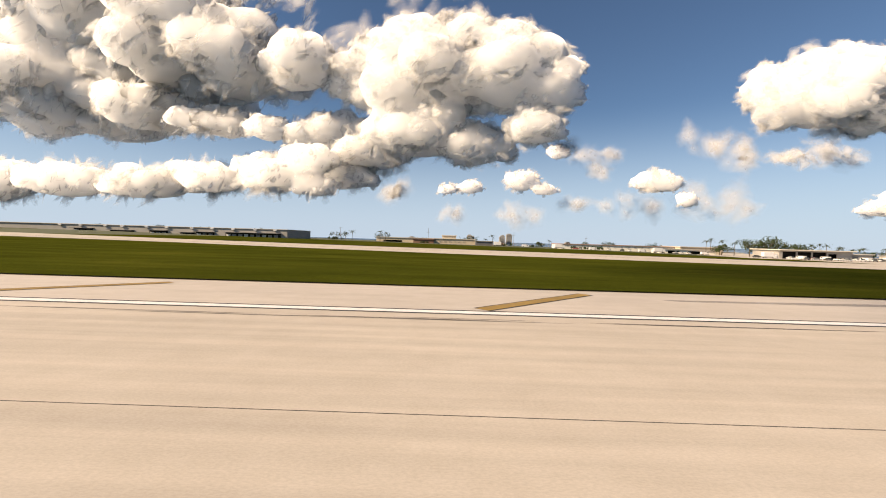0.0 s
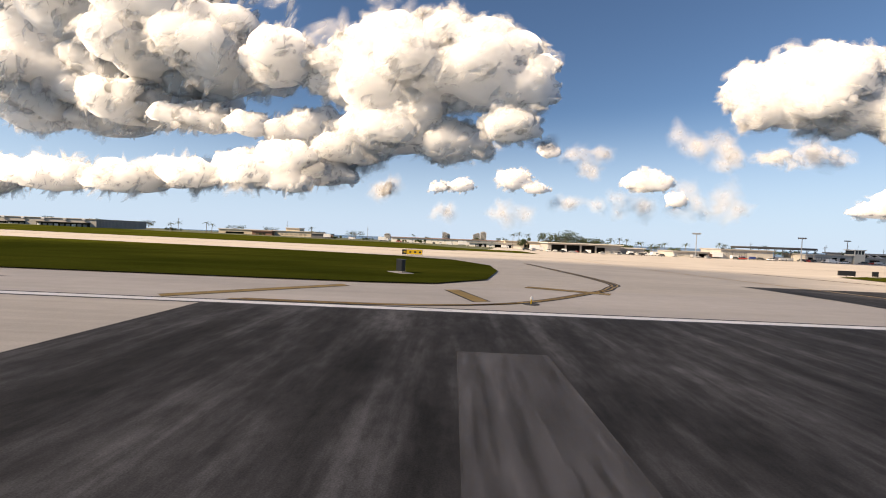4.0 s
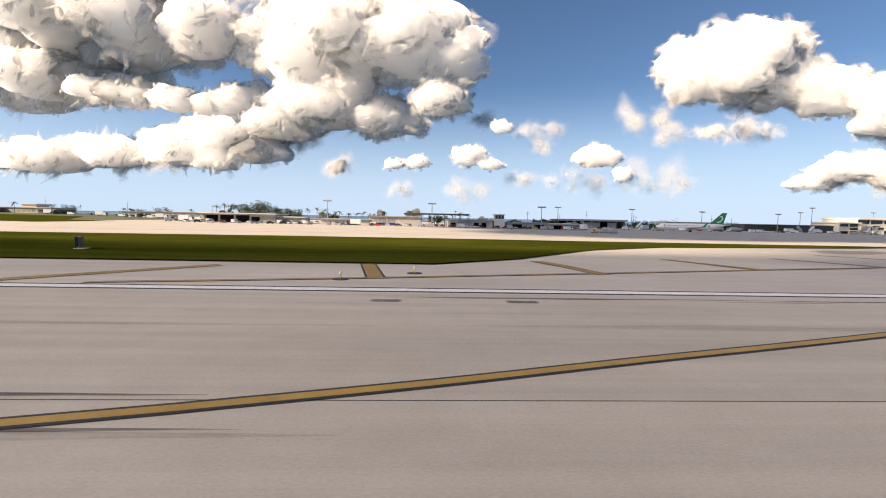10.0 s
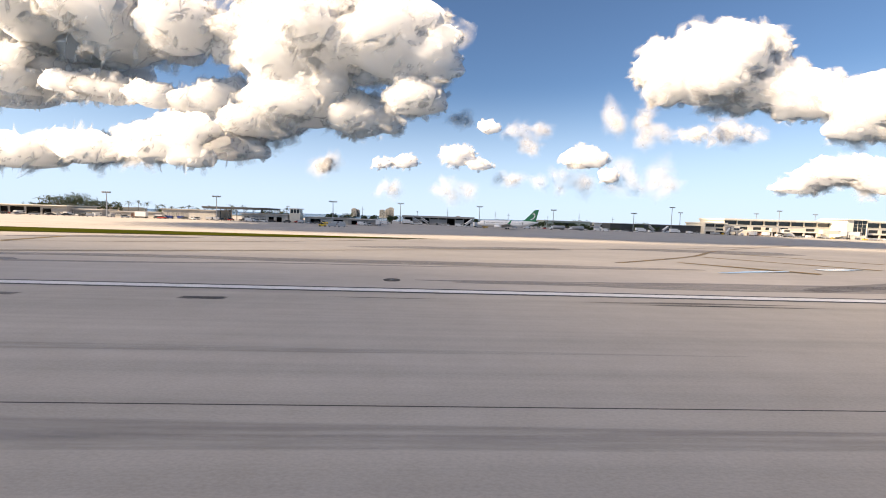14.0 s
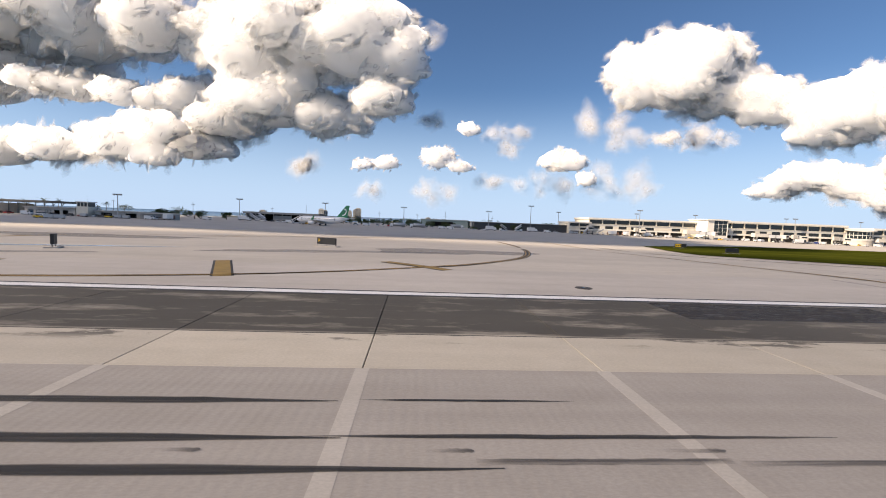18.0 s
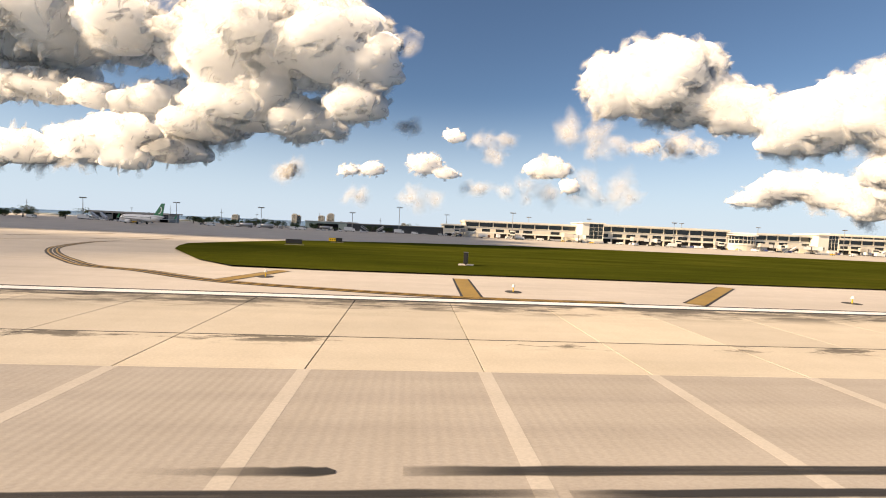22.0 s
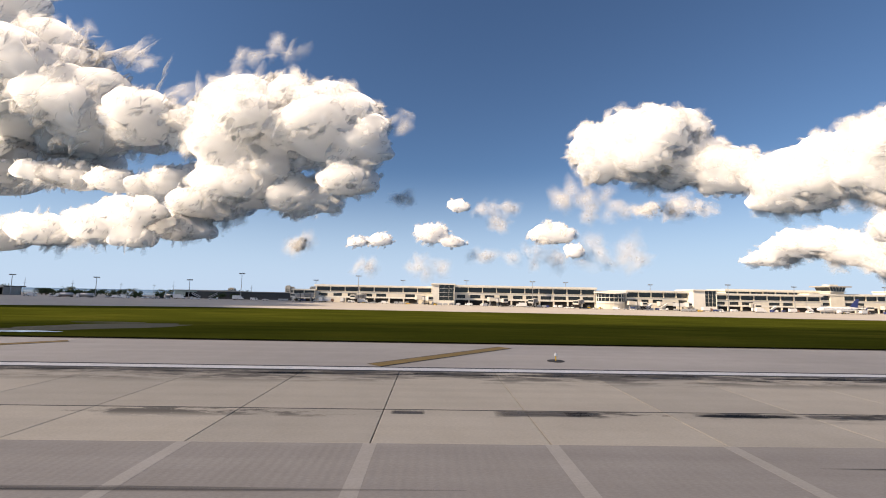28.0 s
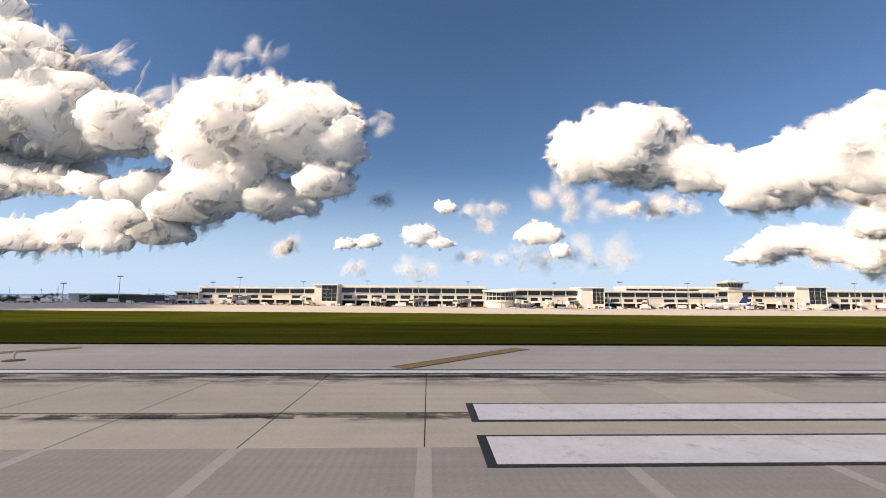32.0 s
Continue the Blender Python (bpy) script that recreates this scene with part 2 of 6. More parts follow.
def tuft_material(name, cover, back=0.45, low=0.2, high=0.95, scale=0.02):
    """Shreds of mist, dense in the middle and torn to nothing at the rim; back: the share of light that passes on."""
    m, n, l, b = mat(name, 1.0)
    n.remove(b)
    front, through_it, clear = n.new("ShaderNodeBsdfDiffuse"), n.new("ShaderNodeBsdfTranslucent"), n.new("ShaderNodeBsdfTransparent")
    front.inputs["Color"].default_value = through_it.inputs["Color"].default_value = (0.71, 0.71, 0.706, 1)
    fade = n.new("ShaderNodeAttribute")
    fade.attribute_name = "fade"
    grain = noise_node(n, l, scale, (1, 1, 1.25), 3, 0.5)
    total, part_a = n.new("ShaderNodeMath"), n.new("ShaderNodeMath")
    part_a.operation, total.operation = "MULTIPLY", "MULTIPLY_ADD"
    part_a.inputs[1].default_value, total.inputs[1].default_value = 0.66, 0.8
    l.new(fade.outputs["Fac"], part_a.inputs[0])
    l.new(grain, total.inputs[0])
    l.new(part_a.outputs[0], total.inputs[2])
    dense = n.new("ShaderNodeMapRange")
    dense.interpolation_type = "SMOOTHSTEP"
    for k, v in (("From Min", low + 0.2), ("From Max", high + 0.2), ("To Min", 0.0), ("To Max", cover)):
        dense.inputs[k].default_value = v
    l.new(total.outputs[0], dense.inputs["Value"])
    body, whole = n.new("ShaderNodeMixShader"), n.new("ShaderNodeMixShader")
    body.inputs[0].default_value = back
    l.new(front.outputs[0], body.inputs[1])
    l.new(through_it.outputs[0], body.inputs[2])
    l.new(dense.outputs["Result"], whole.inputs[0])
    l.new(clear.outputs[0], whole.inputs[1])
    l.new(body.outputs[0], whole.inputs[2])
    l.new(whole.outputs[0], n["Material Output"].inputs["Surface"])
    return m


M = {
    "runway": concrete("runway_concrete", (0.50, 0.455, 0.40), 0.14, 0.13),
    "grooved": concrete("grooved_concrete", (0.39, 0.355, 0.318), 0.12, 0.12, groove=True),
    "slab": concrete("slab_concrete", (0.57, 0.515, 0.43), 0.06, 0.16, 0.14, stain=(13.4, 16.8, 565, 610, 0.14)),
    "shoulder": concrete("shoulder_concrete", (0.50, 0.46, 0.42), 0.06, 0.16),
    "apron": concrete("apron_concrete", (0.51, 0.465, 0.41), 0.05, 0.14),
    "band": concrete("smooth_concrete", (0.49, 0.45, 0.40), 0.04, 0.1),
    "joint": paint("joint_sealant", (0.07, 0.065, 0.06), 0.9, 0.3),
    "asphalt": asphalt_material(),
    "grass": grass_material(),
    "white": paint("white_marking", (0.80, 0.79, 0.78), 0.6, 0.12, 0.8, worn=(0.45, 0.43, 0.41)),
    "black": paint("black_marking", (0.028, 0.028, 0.032), 0.7, 0.3),
    "yellow": paint("yellow_marking", (0.42, 0.255, 0.055), 0.6, 0.2, 0.9, worn=(0.30, 0.22, 0.10)),
    "sweep": rubber_mark("faint_tyre_sweep", 0.12, 0.34, (2.0, 2.0, 1), 0.04),
    "worn_yellow": paint("worn_yellow_marking", (0.32, 0.205, 0.05), 0.7, 0.25, 0.9, worn=(0.22, 0.17, 0.09)),
    "rubber": rubber_mark("tyre_rubber", 0.022, 0.97, (0.12, 7, 1), 0.6, True),
    "rubber_thin": rubber_mark("thin_tyre_rubber", 0.05, 0.75, strength=True),
    "earth": paint("far_land", (0.085, 0.10, 0.045), 0.95, 0.3, 0.01),
    "sea": paint("sea", (0.02, 0.06, 0.11), 0.25, 0.1, 0.01),
    "cream": paint("cream_plaster", (0.74, 0.69, 0.58), 0.8, 0.14, 0.15),
    "cream_light": paint("pale_plaster", (0.80, 0.77, 0.69), 0.8, 0.12, 0.15),
    "grey_wall": paint("grey_sheet_wall", (0.34, 0.33, 0.31), 0.7, 0.15, 0.1),
    "dark_grey": paint("dark_grey_wall", (0.13, 0.13, 0.135), 0.7, 0.2, 0.2),
    "brown": paint("rust_brown_wall", (0.24, 0.13, 0.09), 0.8, 0.2, 0.2),
    "tan": paint("tan_wall", (0.58, 0.50, 0.38), 0.8, 0.16, 0.15),
    "concrete_wall": paint("weathered_concrete_wall", (0.42, 0.40, 0.37), 0.85, 0.25, 0.12),
    "weathered": paint("stained_pale_plaster", (0.56, 0.53, 0.48), 0.85, 0.3, 0.2),
    "roof": paint("pale_roof", (0.60, 0.57, 0.52), 0.7, 0.15, 0.1),
    "metal": paint("galvanised_metal", (0.40, 0.40, 0.40), 0.45, 0.15, 0.5, metal=0.6),
    "steel_dark": paint("dark_steel", (0.06, 0.062, 0.065), 0.55, 0.2, 0.5),
    "glass": paint("dark_window_glass", (0.025, 0.035, 0.04), 0.12, 0.2, 0.2),
    # near-black that paints in the shade of unlit rooms and bays
    "void": paint("interior_shade_black", (0.018, 0.017, 0.016), 0.95, 0.2),
    "aircraft": paint("aircraft_white_paint", (0.80, 0.80, 0.80), 0.3, 0.05, 0.2),
    "green": paint("green_paint", (0.015, 0.19, 0.085), 0.35, 0.08),
    "blue": paint("blue_paint", (0.02, 0.04, 0.17), 0.35, 0.08),
    "red": paint("red_paint", (0.40, 0.03, 0.02), 0.4, 0.1),
    "sign_yellow": paint("sign_yellow", (0.80, 0.50, 0.02), 0.5, 0.06),
    "sign_black": paint("sign_black", (0.015, 0.015, 0.016), 0.5, 0.1),
    "white_paint": paint("white_vehicle_paint", (0.74, 0.74, 0.73), 0.35, 0.06),
    "tyre": paint("tyre_black", (0.018, 0.018, 0.018), 0.85, 0.1),
    "silver": paint("silver_paint", (0.45, 0.46, 0.47), 0.35, 0.06, metal=0.3),
    "trunk": paint("palm_trunk", (0.20, 0.16, 0.12), 0.9, 0.3, 1.0),
    "leaf": foliage("broad_leaves", (0.020, 0.040, 0.009), (0.055, 0.085, 0.020)),
    "palm_leaf": foliage("palm_fronds", (0.025, 0.045, 0.012), (0.06, 0.08, 0.025)),
    "cloud": cloud_core("cloud", 900),
    "tuft": tuft_material("cloud_mist", 0.9),
    "loose_tuft": tuft_material("loose_cloud_mist", 0.7),
    "thin_tuft": tuft_material("thin_cloud_mist", 0.4, low=0.1, high=1.05, scale=0.008),
    # skins of the unseen shading clouds; cover sets how much sun they block
    "shade_cloud": cloud_material("shade_cloud", 0.45, 0.75, 0.004),
    "dense_shade_cloud": cloud_material("dense_shade_cloud", 0.7, 0.8, 0.004),
    "thin_shade_cloud": cloud_material("thin_shade_cloud", 0.33, 0.75, 0.004),
    "rubber_faint": rubber_mark("faint_tyre_rubber", 0.14, 0.2, (0.2, 5, 1), 0.0, True),
    "slab_stain": rubber_mark("mottled_growth", 0.06, 0.85, (0.7, 2.2, 1), 0.12),
    "grime": rubber_mark("black_algae", 0.07, 0.85, strength=True),
    "scuff": rubber_mark("pale_dust", 0.17, 0.6, (2.5, 0.2, 1), 0.1),
    "mud": paint("wet_mud", (0.04, 0.04, 0.018), 0.95, 0.3, 0.8),
    "damp": rubber_mark("damp_stain", 0.20, 0.6),
    "stain_dark": paint("dark_base_metal", (0.05, 0.047, 0.045), 0.8, 0.2),
    # grey sheet darkened to paint the shade on a side turned from the sun
    "dark_grey_sheet": paint("shaded_sheet", (0.20, 0.205, 0.21), 0.6, 0.12, 0.2),
    "red_roof": paint("red_brown_roof", (0.36, 0.22, 0.18), 0.7, 0.2, 0.2),
    "green_wall": paint("pale_green_sheet", (0.36, 0.43, 0.38), 0.6, 0.12, 0.2),
    "white_wall": paint("white_sheet", (0.66, 0.65, 0.62), 0.6, 0.12, 0.2),
    "puddle": paint("standing_water", (0.30, 0.31, 0.33), 0.06, 0.1),
}


# ---- building helpers ----
def finish(bm, name, material, smooth=False):
    me = bpy.data.meshes.new(name)
    bm.normal_update()
    bm.to_mesh(me)
    bm.free()
    for mm in (material if isinstance(material, (list, tuple)) else [material]):
        me.materials.append(M[mm] if isinstance(mm, str) else mm)
    if smooth:
        me.polygons.foreach_set("use_smooth", [True] * len(me.polygons))
    return me


def part(name, bm, material, parent, label="", smooth=False):
    """Links a bmesh as one mesh object under a thing or a part."""
    ob = new(name, bm if isinstance(bm, bpy.types.Mesh) else finish(bm, name, material, smooth))
    ob.parent = parent
    return tagged(ob, label)


def solid(name, bm, material, label, category, group="", kind="", smooth=False):
    return tagged(new(name, finish(bm, name, material, smooth)), label, category, group, kind)


def thing(name, x, y, z, turn, label, category, group=""):
    e = new(name)
    e.empty_display_size = 0.5
    e.matrix_basis = pose(x, y, z, 0, 0, turn)
    return tagged(e, label, category, group)


def box(bm, x0, x1, y0, y1, z0, z1, bevel=0.0):
    v = [bm.verts.new((x, y, z)) for z in (z0, z1) for x, y in ((x0, y0), (x1, y0), (x1, y1), (x0, y1))]
    fs = [bm.faces.new([v[i] for i in f]) for f in ((3, 2, 1, 0), (4, 5, 6, 7), (0, 1, 5, 4), (1, 2, 6, 5), (2, 3, 7, 6), (3, 0, 4, 7))]
    if bevel:
        bmesh.ops.bevel(bm, geom=list({e for f in fs for e in f.edges}), offset=bevel, segments=1, affect="EDGES")
    return bm


def boxes(*dims, bevel=0.0):
    bm = bmesh.new()
    for d in dims:
        box(bm, *d, bevel=bevel)
    return bm


def prism(points, y0, y1, axis="y"):
    """An outline in (x, z) pushed along y, or in (x, y) pushed along z."""
    bm = bmesh.new()
    at = (lambda a, b, c: (a, c, b)) if axis == "y" else (lambda a, b, c: (a, b, c))
    lo, hi = [bm.verts.new(at(a, b, y0)) for a, b in points], [bm.verts.new(at(a, b, y1)) for a, b in points]
    bm.faces.new(lo), bm.faces.new(hi[::-1])
    for i in range(len(points)):
        j = (i + 1) % len(points)
        bm.faces.new((lo[j], lo[i], hi[i], hi[j]))
    bmesh.ops.recalc_face_normals(bm, faces=bm.faces)
    return bm


def tube(bm, a, b, r0, r1=None, sides=8):
    a, b = Vector(a), Vector(b)
    r1 = r0 if r1 is None else r1
    q = (b - a).to_track_quat("Z", "Y")
    ring = []
    for p, r in ((a, r0), (b, r1)):
        ring.append([bm.verts.new(p + q @ Vector((r * math.cos(k * math.tau / sides), r * math.sin(k * math.tau / sides), 0))) for k in range(sides)])
    for k in range(sides):
        bm.faces.new((ring[0][k], ring[0][(k + 1) % sides], ring[1][(k + 1) % sides], ring[1][k]))
    bm.faces.new(ring[0][::-1]), bm.faces.new(ring[1])
    return bm


def revolve(bm, rows, sides=14, axis="x"):
    """Rings of (along, radius_across, radius_up, lift) joined to a body along x."""
    rings = []
    for s, ry, rz, lift in rows:
        rings.append([bm.verts.new((s, ry * math.cos(k * math.tau / sides), lift + rz * math.sin(k * math.tau / sides))) for k in range(sides)])
    for a, b in zip(rings, rings[1:]):
        for k in range(sides):
            bm.faces.new((a[k], a[(k + 1) % sides], b[(k + 1) % sides], b[k]))
    bm.faces.new(rings[0][::-1]), bm.faces.new(rings[-1])
    bmesh.ops.recalc_face_normals(bm, faces=bm.faces)
    return bm


# ---- the lie of the land ----
FALL_X = ((-240, -50, 210, 340, 660, 1025, 1300), (3.4, 0.6, -2.3, -2.3, -4.0, -6.4, -6.7))
FALL_Y = ((33, 85, 230), (0.0, 0.5, 1.0))


def ground_z(x, y):
    return float(np.interp(x, *FALL_X) * np.interp(y, *FALL_Y))


def sheet(xs, edges, lift, name, material, label, category, rows=26):
    """Ground between two edges y0(x), y1(x), laid on the lie of the land."""
    bm, cols = bmesh.new(), []
    for x in xs:
        y0, y1 = edges(x)
        cols.append([bm.verts.new((x, y, ground_z(x, y) + lift)) for y in np.linspace(y0, y1, rows)])
    for a, b in zip(cols, cols[1:]):
        for i in range(rows - 1):
            bm.faces.new((a[i], b[i], b[i + 1], a[i + 1]))
    return solid(name, bm, material, label, category, kind="structure")


def smooth_line(points, steps=6):
    """A soft curve through the points."""
    p, out = [Vector(q) for q in points], []
    for i in range(len(p) - 1):
        a, b, c, d = p[max(i - 1, 0)], p[i], p[i + 1], p[min(i + 2, len(p) - 1)]
        for k in range(steps):
            t = k / steps
            out.append(0.5 * (2 * b + (c - a) * t + (2 * a - 5 * b + 4 * c - d) * t * t + (3 * b - a - 3 * c + d) * t ** 3))
    return out + [p[-1]]


def ribbon(line, width, lift, bm=None, taper=False):
    bm = bm or bmesh.new()
    line, prev = [Vector(p) for p in line], None
    if not taper:                                  # short steps, so that it follows the ground
        fine = [line[0]]
        for a, b in zip(line, line[1:]):
            k = max(1, math.ceil((b - a).length / 2.0))
            fine += [a.lerp(b, (j + 1) / k) for j in range(k)]
        line = fine
    for i, p in enumerate(line):
        d = (line[min(i + 1, len(line) - 1)] - line[max(i - 1, 0)]).normalized()
        s = Vector((-d.y, d.x)) * width / 2 * (math.sin(math.pi * (i + 0.3) / (len(line) - 0.4)) ** 0.7 if taper else 1)
        pair = [bm.verts.new((*(p + k * s), ground_z(*(p + k * s)) + lift)) for k in (1, -1)]
        if prev:
            bm.faces.new((prev[0], prev[1], pair[1], pair[0]))
        prev = pair
    return bm


EDGE = 20.73                                       # middle of the white edge stripe
STRIPE_X, STRIPE_PITCH = 672.45, 30.48             # feet of the yellow shoulder stripes

_xs = [-4600, -2500, -1200, -600, *range(-300, 1401, 50), 1800, 2600, 4000, 5600]
_ys = [-3500, -1200, -300, -60, 20, 33, 60, 85, 130, 180, 230, 300, 420, 520, 700, 1100, 2200, 4950]


def land_z(x, y):
    fall = np.interp(y, (420, 700), (0.0, 1.0))
    return ground_z(x, y) * (1 - fall) - 13.0 * fall - 0.12


bm = bmesh.new()
_grid = [[bm.verts.new((x, y, land_z(x, y))) for y in _ys] for x in _xs]
for _a, _b in zip(_grid, _grid[1:]):
    for i in range(len(_ys) - 1):
        bm.faces.new((_a[i], _b[i], _b[i + 1], _a[i + 1]))
solid("ground", bm, "earth", "dull green scrubby land around the airfield", "ground", kind="structure")
bm = boxes((-4800, 5800, 1000, 4980, -13.5, -12.2))
solid("water", bm, "sea", "flat blue sea beyond the airfield", "sea", kind="structure")


def apron_edges(x):
    return 31.5, float(np.interp(x, (-600, 150, 190, 260), (162, 162, 420, 430)))


sheet([-700, -500, *np.arange(-320, 1421, 20), 1700, 2200], apron_edges, 0.0, "pavement", "apron", "pale sunlit concrete taxiway and apron", "pavement", 48)

# runway, asphalt crossing, shoulder
for name, x0, x1, y0, y1, z, mt, lb in (
        ("runway", -900, 127, -23.0, 21.4, 0.0, "runway", "worn pale concrete runway with long faint streaks"),
        ("asphalt_runway", 127, 221.3, -23.0, EDGE + 0.2, 0.0, "asphalt", "black asphalt section of the runway with grey scuffs"),
        ("runway", 221.3, 480.3, -23.0, 21.4, 0.0, "runway", "worn grey concrete runway with long faint streaks"),
        ("grooved_runway", 480.3, 1700, -23.0, 10.42, 0.0, "grooved", "grooved grey concrete runway middle"),
        ("runway_base", 480.3, 1700, 10.42, 21.4, -0.05, "joint", "dark bedding showing in the slab joints"),
        ("asphalt_edge", 127, 221.3, EDGE + 0.2, 21.4, 0.0, "shoulder", "pale concrete strip under the edge stripe"),
        ("shoulder", -900, 1700, 21.4, 31.9, 0.0, "shoulder", "pale concrete runway shoulder")):
    bm = boxes((x0, x1, y0, y1, -0.3, z))
    solid(name, bm, mt, lb, "runway" if "shoulder" not in name else "shoulder", kind="structure")
bm = ribbon([(177.0, 21.3), (177.2, 43.0)], 15.2, 0.018)
solid("asphalt_throat", bm, "asphalt", "black asphalt patch in the taxiway entrance", "asphalt", kind="structure")


# grass between runway and taxiway
def island(name, near, far, label):
    x0, x1 = near[0][0], near[-1][0]
    xs = sorted({*np.linspace(x0, x1, 60), *[p[0] for p in near], *[p[0] for p in far]})
    nx, ny = zip(*near)
    fx, fy = zip(*far)
    sheet(xs, lambda x: (float(np.interp(x, nx, ny)), max(float(np.interp(x, fx, fy)), float(np.interp(x, nx, ny)) + 0.05)), 0.12, name, "grass", label, "grass", 30)


island("grass_verge", [(-700, 31.9), (133, 31.8), (138.4, 32.5), (143, 38), (145.5, 52), (145.8, 66)],
       [(-700, 125), (-80, 120), (0, 106), (98, 99), (128, 92), (140, 84), (145.8, 66.1)], "mown green grass between runway and taxiway")
island("grass_verge", [(206.8, 55), (208, 43), (211, 34.5), (216, 31.4), (330, 31.9), (338, 38), (345, 47), (352, 56), (370, 70), (420, 84), (450, 96)],
       [(206.8, 55.2), (208, 66), (213, 80), (225, 87), (300, 92), (360, 92), (450, 96.5)], "mown green grass island with curved ends")
island("grass_verge", [(614, 84), (620, 69.5), (626, 57), (638, 38.1), (643.1, 32.4), (650, 31.6), (1700, 31.9)],
       [(614, 84.2), (617, 100), (625, 125), (660, 150), (700, 172), (770, 186), (880, 205), (1100, 230), (1700, 240)], "mown green grass between runway and apron")
sheet([-700, -300, -100, 0, 100, 150, 175], lambda x: (162.1 if x < 150 else 170, 290 if x < 150 else 215), 0.1, "grass_strip", "grass", "grass strip behind the taxiway", "grass", 26)

# ---- markings ----
def marking(name, mesh_bm, material, label):
    return solid(name, mesh_bm, material, label, "marking", kind="structure")


marking("edge_line_border", boxes((-900, 1700, EDGE - 0.64, EDGE + 0.64, 0.0, 0.004)), "black", "dark borders of the runway edge line")
marking("edge_line", boxes((-900, 1700, EDGE - 0.36, EDGE + 0.36, 0.0, 0.009)), "white", "white runway edge line")


def bordered(name, line, width, border, label, lift=0.012, ink="yellow"):
    """A yellow line with dark borders."""
    if border:
        marking(name + "_border", ribbon(line, width + 2 * border, lift), "black", "dark borders of a yellow line")
    marking(name, ribbon(line, width, lift + 0.006), ink, label)


SHOULDER = [(STRIPE_X + k * STRIPE_PITCH, 21.75, STRIPE_X + k * STRIPE_PITCH + 8.2, 29.8) for k in (*range(-28, -17), -14, -13, -12, -6, *range(0, 22))]
SHOULDER += [(141.6, 24.2, 139.8, 29.4), (210.6, 23.2, 213.4, 29.2), (222.4, 21.6, 221.8, 27.9), (326.5, 24.4, 325.0, 31.9), (341.6, 27.5, 339.2, 36.4), (371.4, 35.1, 368.6, 45.5), (385.7, 40.8, 382.0, 54.0), (400.0, 47.5, 395.0, 62.0),
             (355.9, 31.3, 353.6, 41.3), (514.0, 21.8, 512.7, 29.3), (528.5, 21.9, 527.0, 29.6), (478.4, 32.3, 472.5, 41.8), (490.0, 38.0, 483.6, 54.2),
             (502.7, 44.8, 497.8, 66.8), (543.6, 24.8, 540.2, 32.6), (645.7, 25.2, 647.6, 30.8), (660.0, 21.9, 660.3, 29.6), (557.0, 30.6, 552.1, 36.2), (145.8, 33.1, 151.5, 30.3)]
for _x0, _y0, _x1, _y1 in SHOULDER:
    bordered("shoulder_stripe", [(_x0, _y0), (_x1, _y1)], 0.95, 0.14, "yellow slanted shoulder stripe with dark borders", ink="worn_yellow")

LINES = [
    ([(120, -1.5), (150, -1.0), (160, 1.0), (164.2, 3.9), (166.9, 6.5), (167.5, 7.2), (168.3, 8.1), (170.0, 10.2), (171.6, 12.3), (173.2, 14.7), (174.8, 17.7), (175.8, 20.3), (176.2, 21.6), (176.8, 25.5), (176.6, 52), (175.6, 128)], 0.32, 0),
    ([(176.8, 25.5), (178.0, 20.8), (179.6, 17.5), (182.6, 12.6), (185.5, 9.4), (190.1, 5.4), (200, 1.5), (215, -0.8)], 0.32, 0),
    ([(546.9, -1), (565.7, 0.8), (576, 3.3), (581.7, 5.9), (584.6, 8.6), (586.5, 11.0), (588.4, 13.8), (589.9, 16.8), (591.0, 19.8), (591.8, 24.0), (592.3, 40), (594.5, 90), (594.5, 140)], 0.32, 0.13),
    ([(591.8, 25.0), (592.8, 21.5), (595.7, 15.6), (598.3, 11.4), (600.4, 8.8), (603.6, 5.8), (609, 3.0), (620, 0.5), (636, -1)], 0.32, 0.13),
    ([(285, -0.8), (308, 3.9), (322.6, 7.1), (325.6, 7.8), (329.9, 8.9), (335.5, 10.5), (344.3, 12.9), (366.5, 19.3), (391, 27.6), (420, 38.4), (452.9, 56.8), (518.0, 98), (577, 137)], 0.3, 0.1),
]
for _pts, _w, _bd in LINES:
    bordered("taxi_line", smooth_line(_pts), _w, _bd, "worn yellow taxiway centre line", 0.024)

CURVES = [
    [(196.7, 80), (197.9, 40.4), (198.7, 35.6), (200.5, 30.8), (203.9, 27.3), (210.2, 23.2), (221.9, 21.7)],
    [(154.2, 85.7), (155.5, 44.7), (153.2, 35.0), (149.5, 29.9), (143.6, 24.1), (136.8, 21.9), (128, 21.7)],
    [(312.2, 21.8), (331.1, 25.7), (371, 35.7), (398, 46.2), (421, 62), (442.8, 92)],
    [(493.1, 21.9), (512.7, 22.1), (529.9, 22.4), (543.2, 25.4), (553.1, 30.6), (560.5, 37.6), (569.3, 54.5), (577, 88), (578, 118)],
    [(668, 21.5), (660.4, 21.6), (652.9, 22.9), (645.3, 24.9), (639.4, 28.2), (633.3, 31.1), (622, 43.3), (613, 56.7), (603.2, 78.5), (600.7, 103)],
    [(465.0, 39.2), (483.6, 56.1), (510.5, 86.8), (559.5, 125)],
    [(-300, 140), (100, 131), (300, 118), (600, 140)],
]
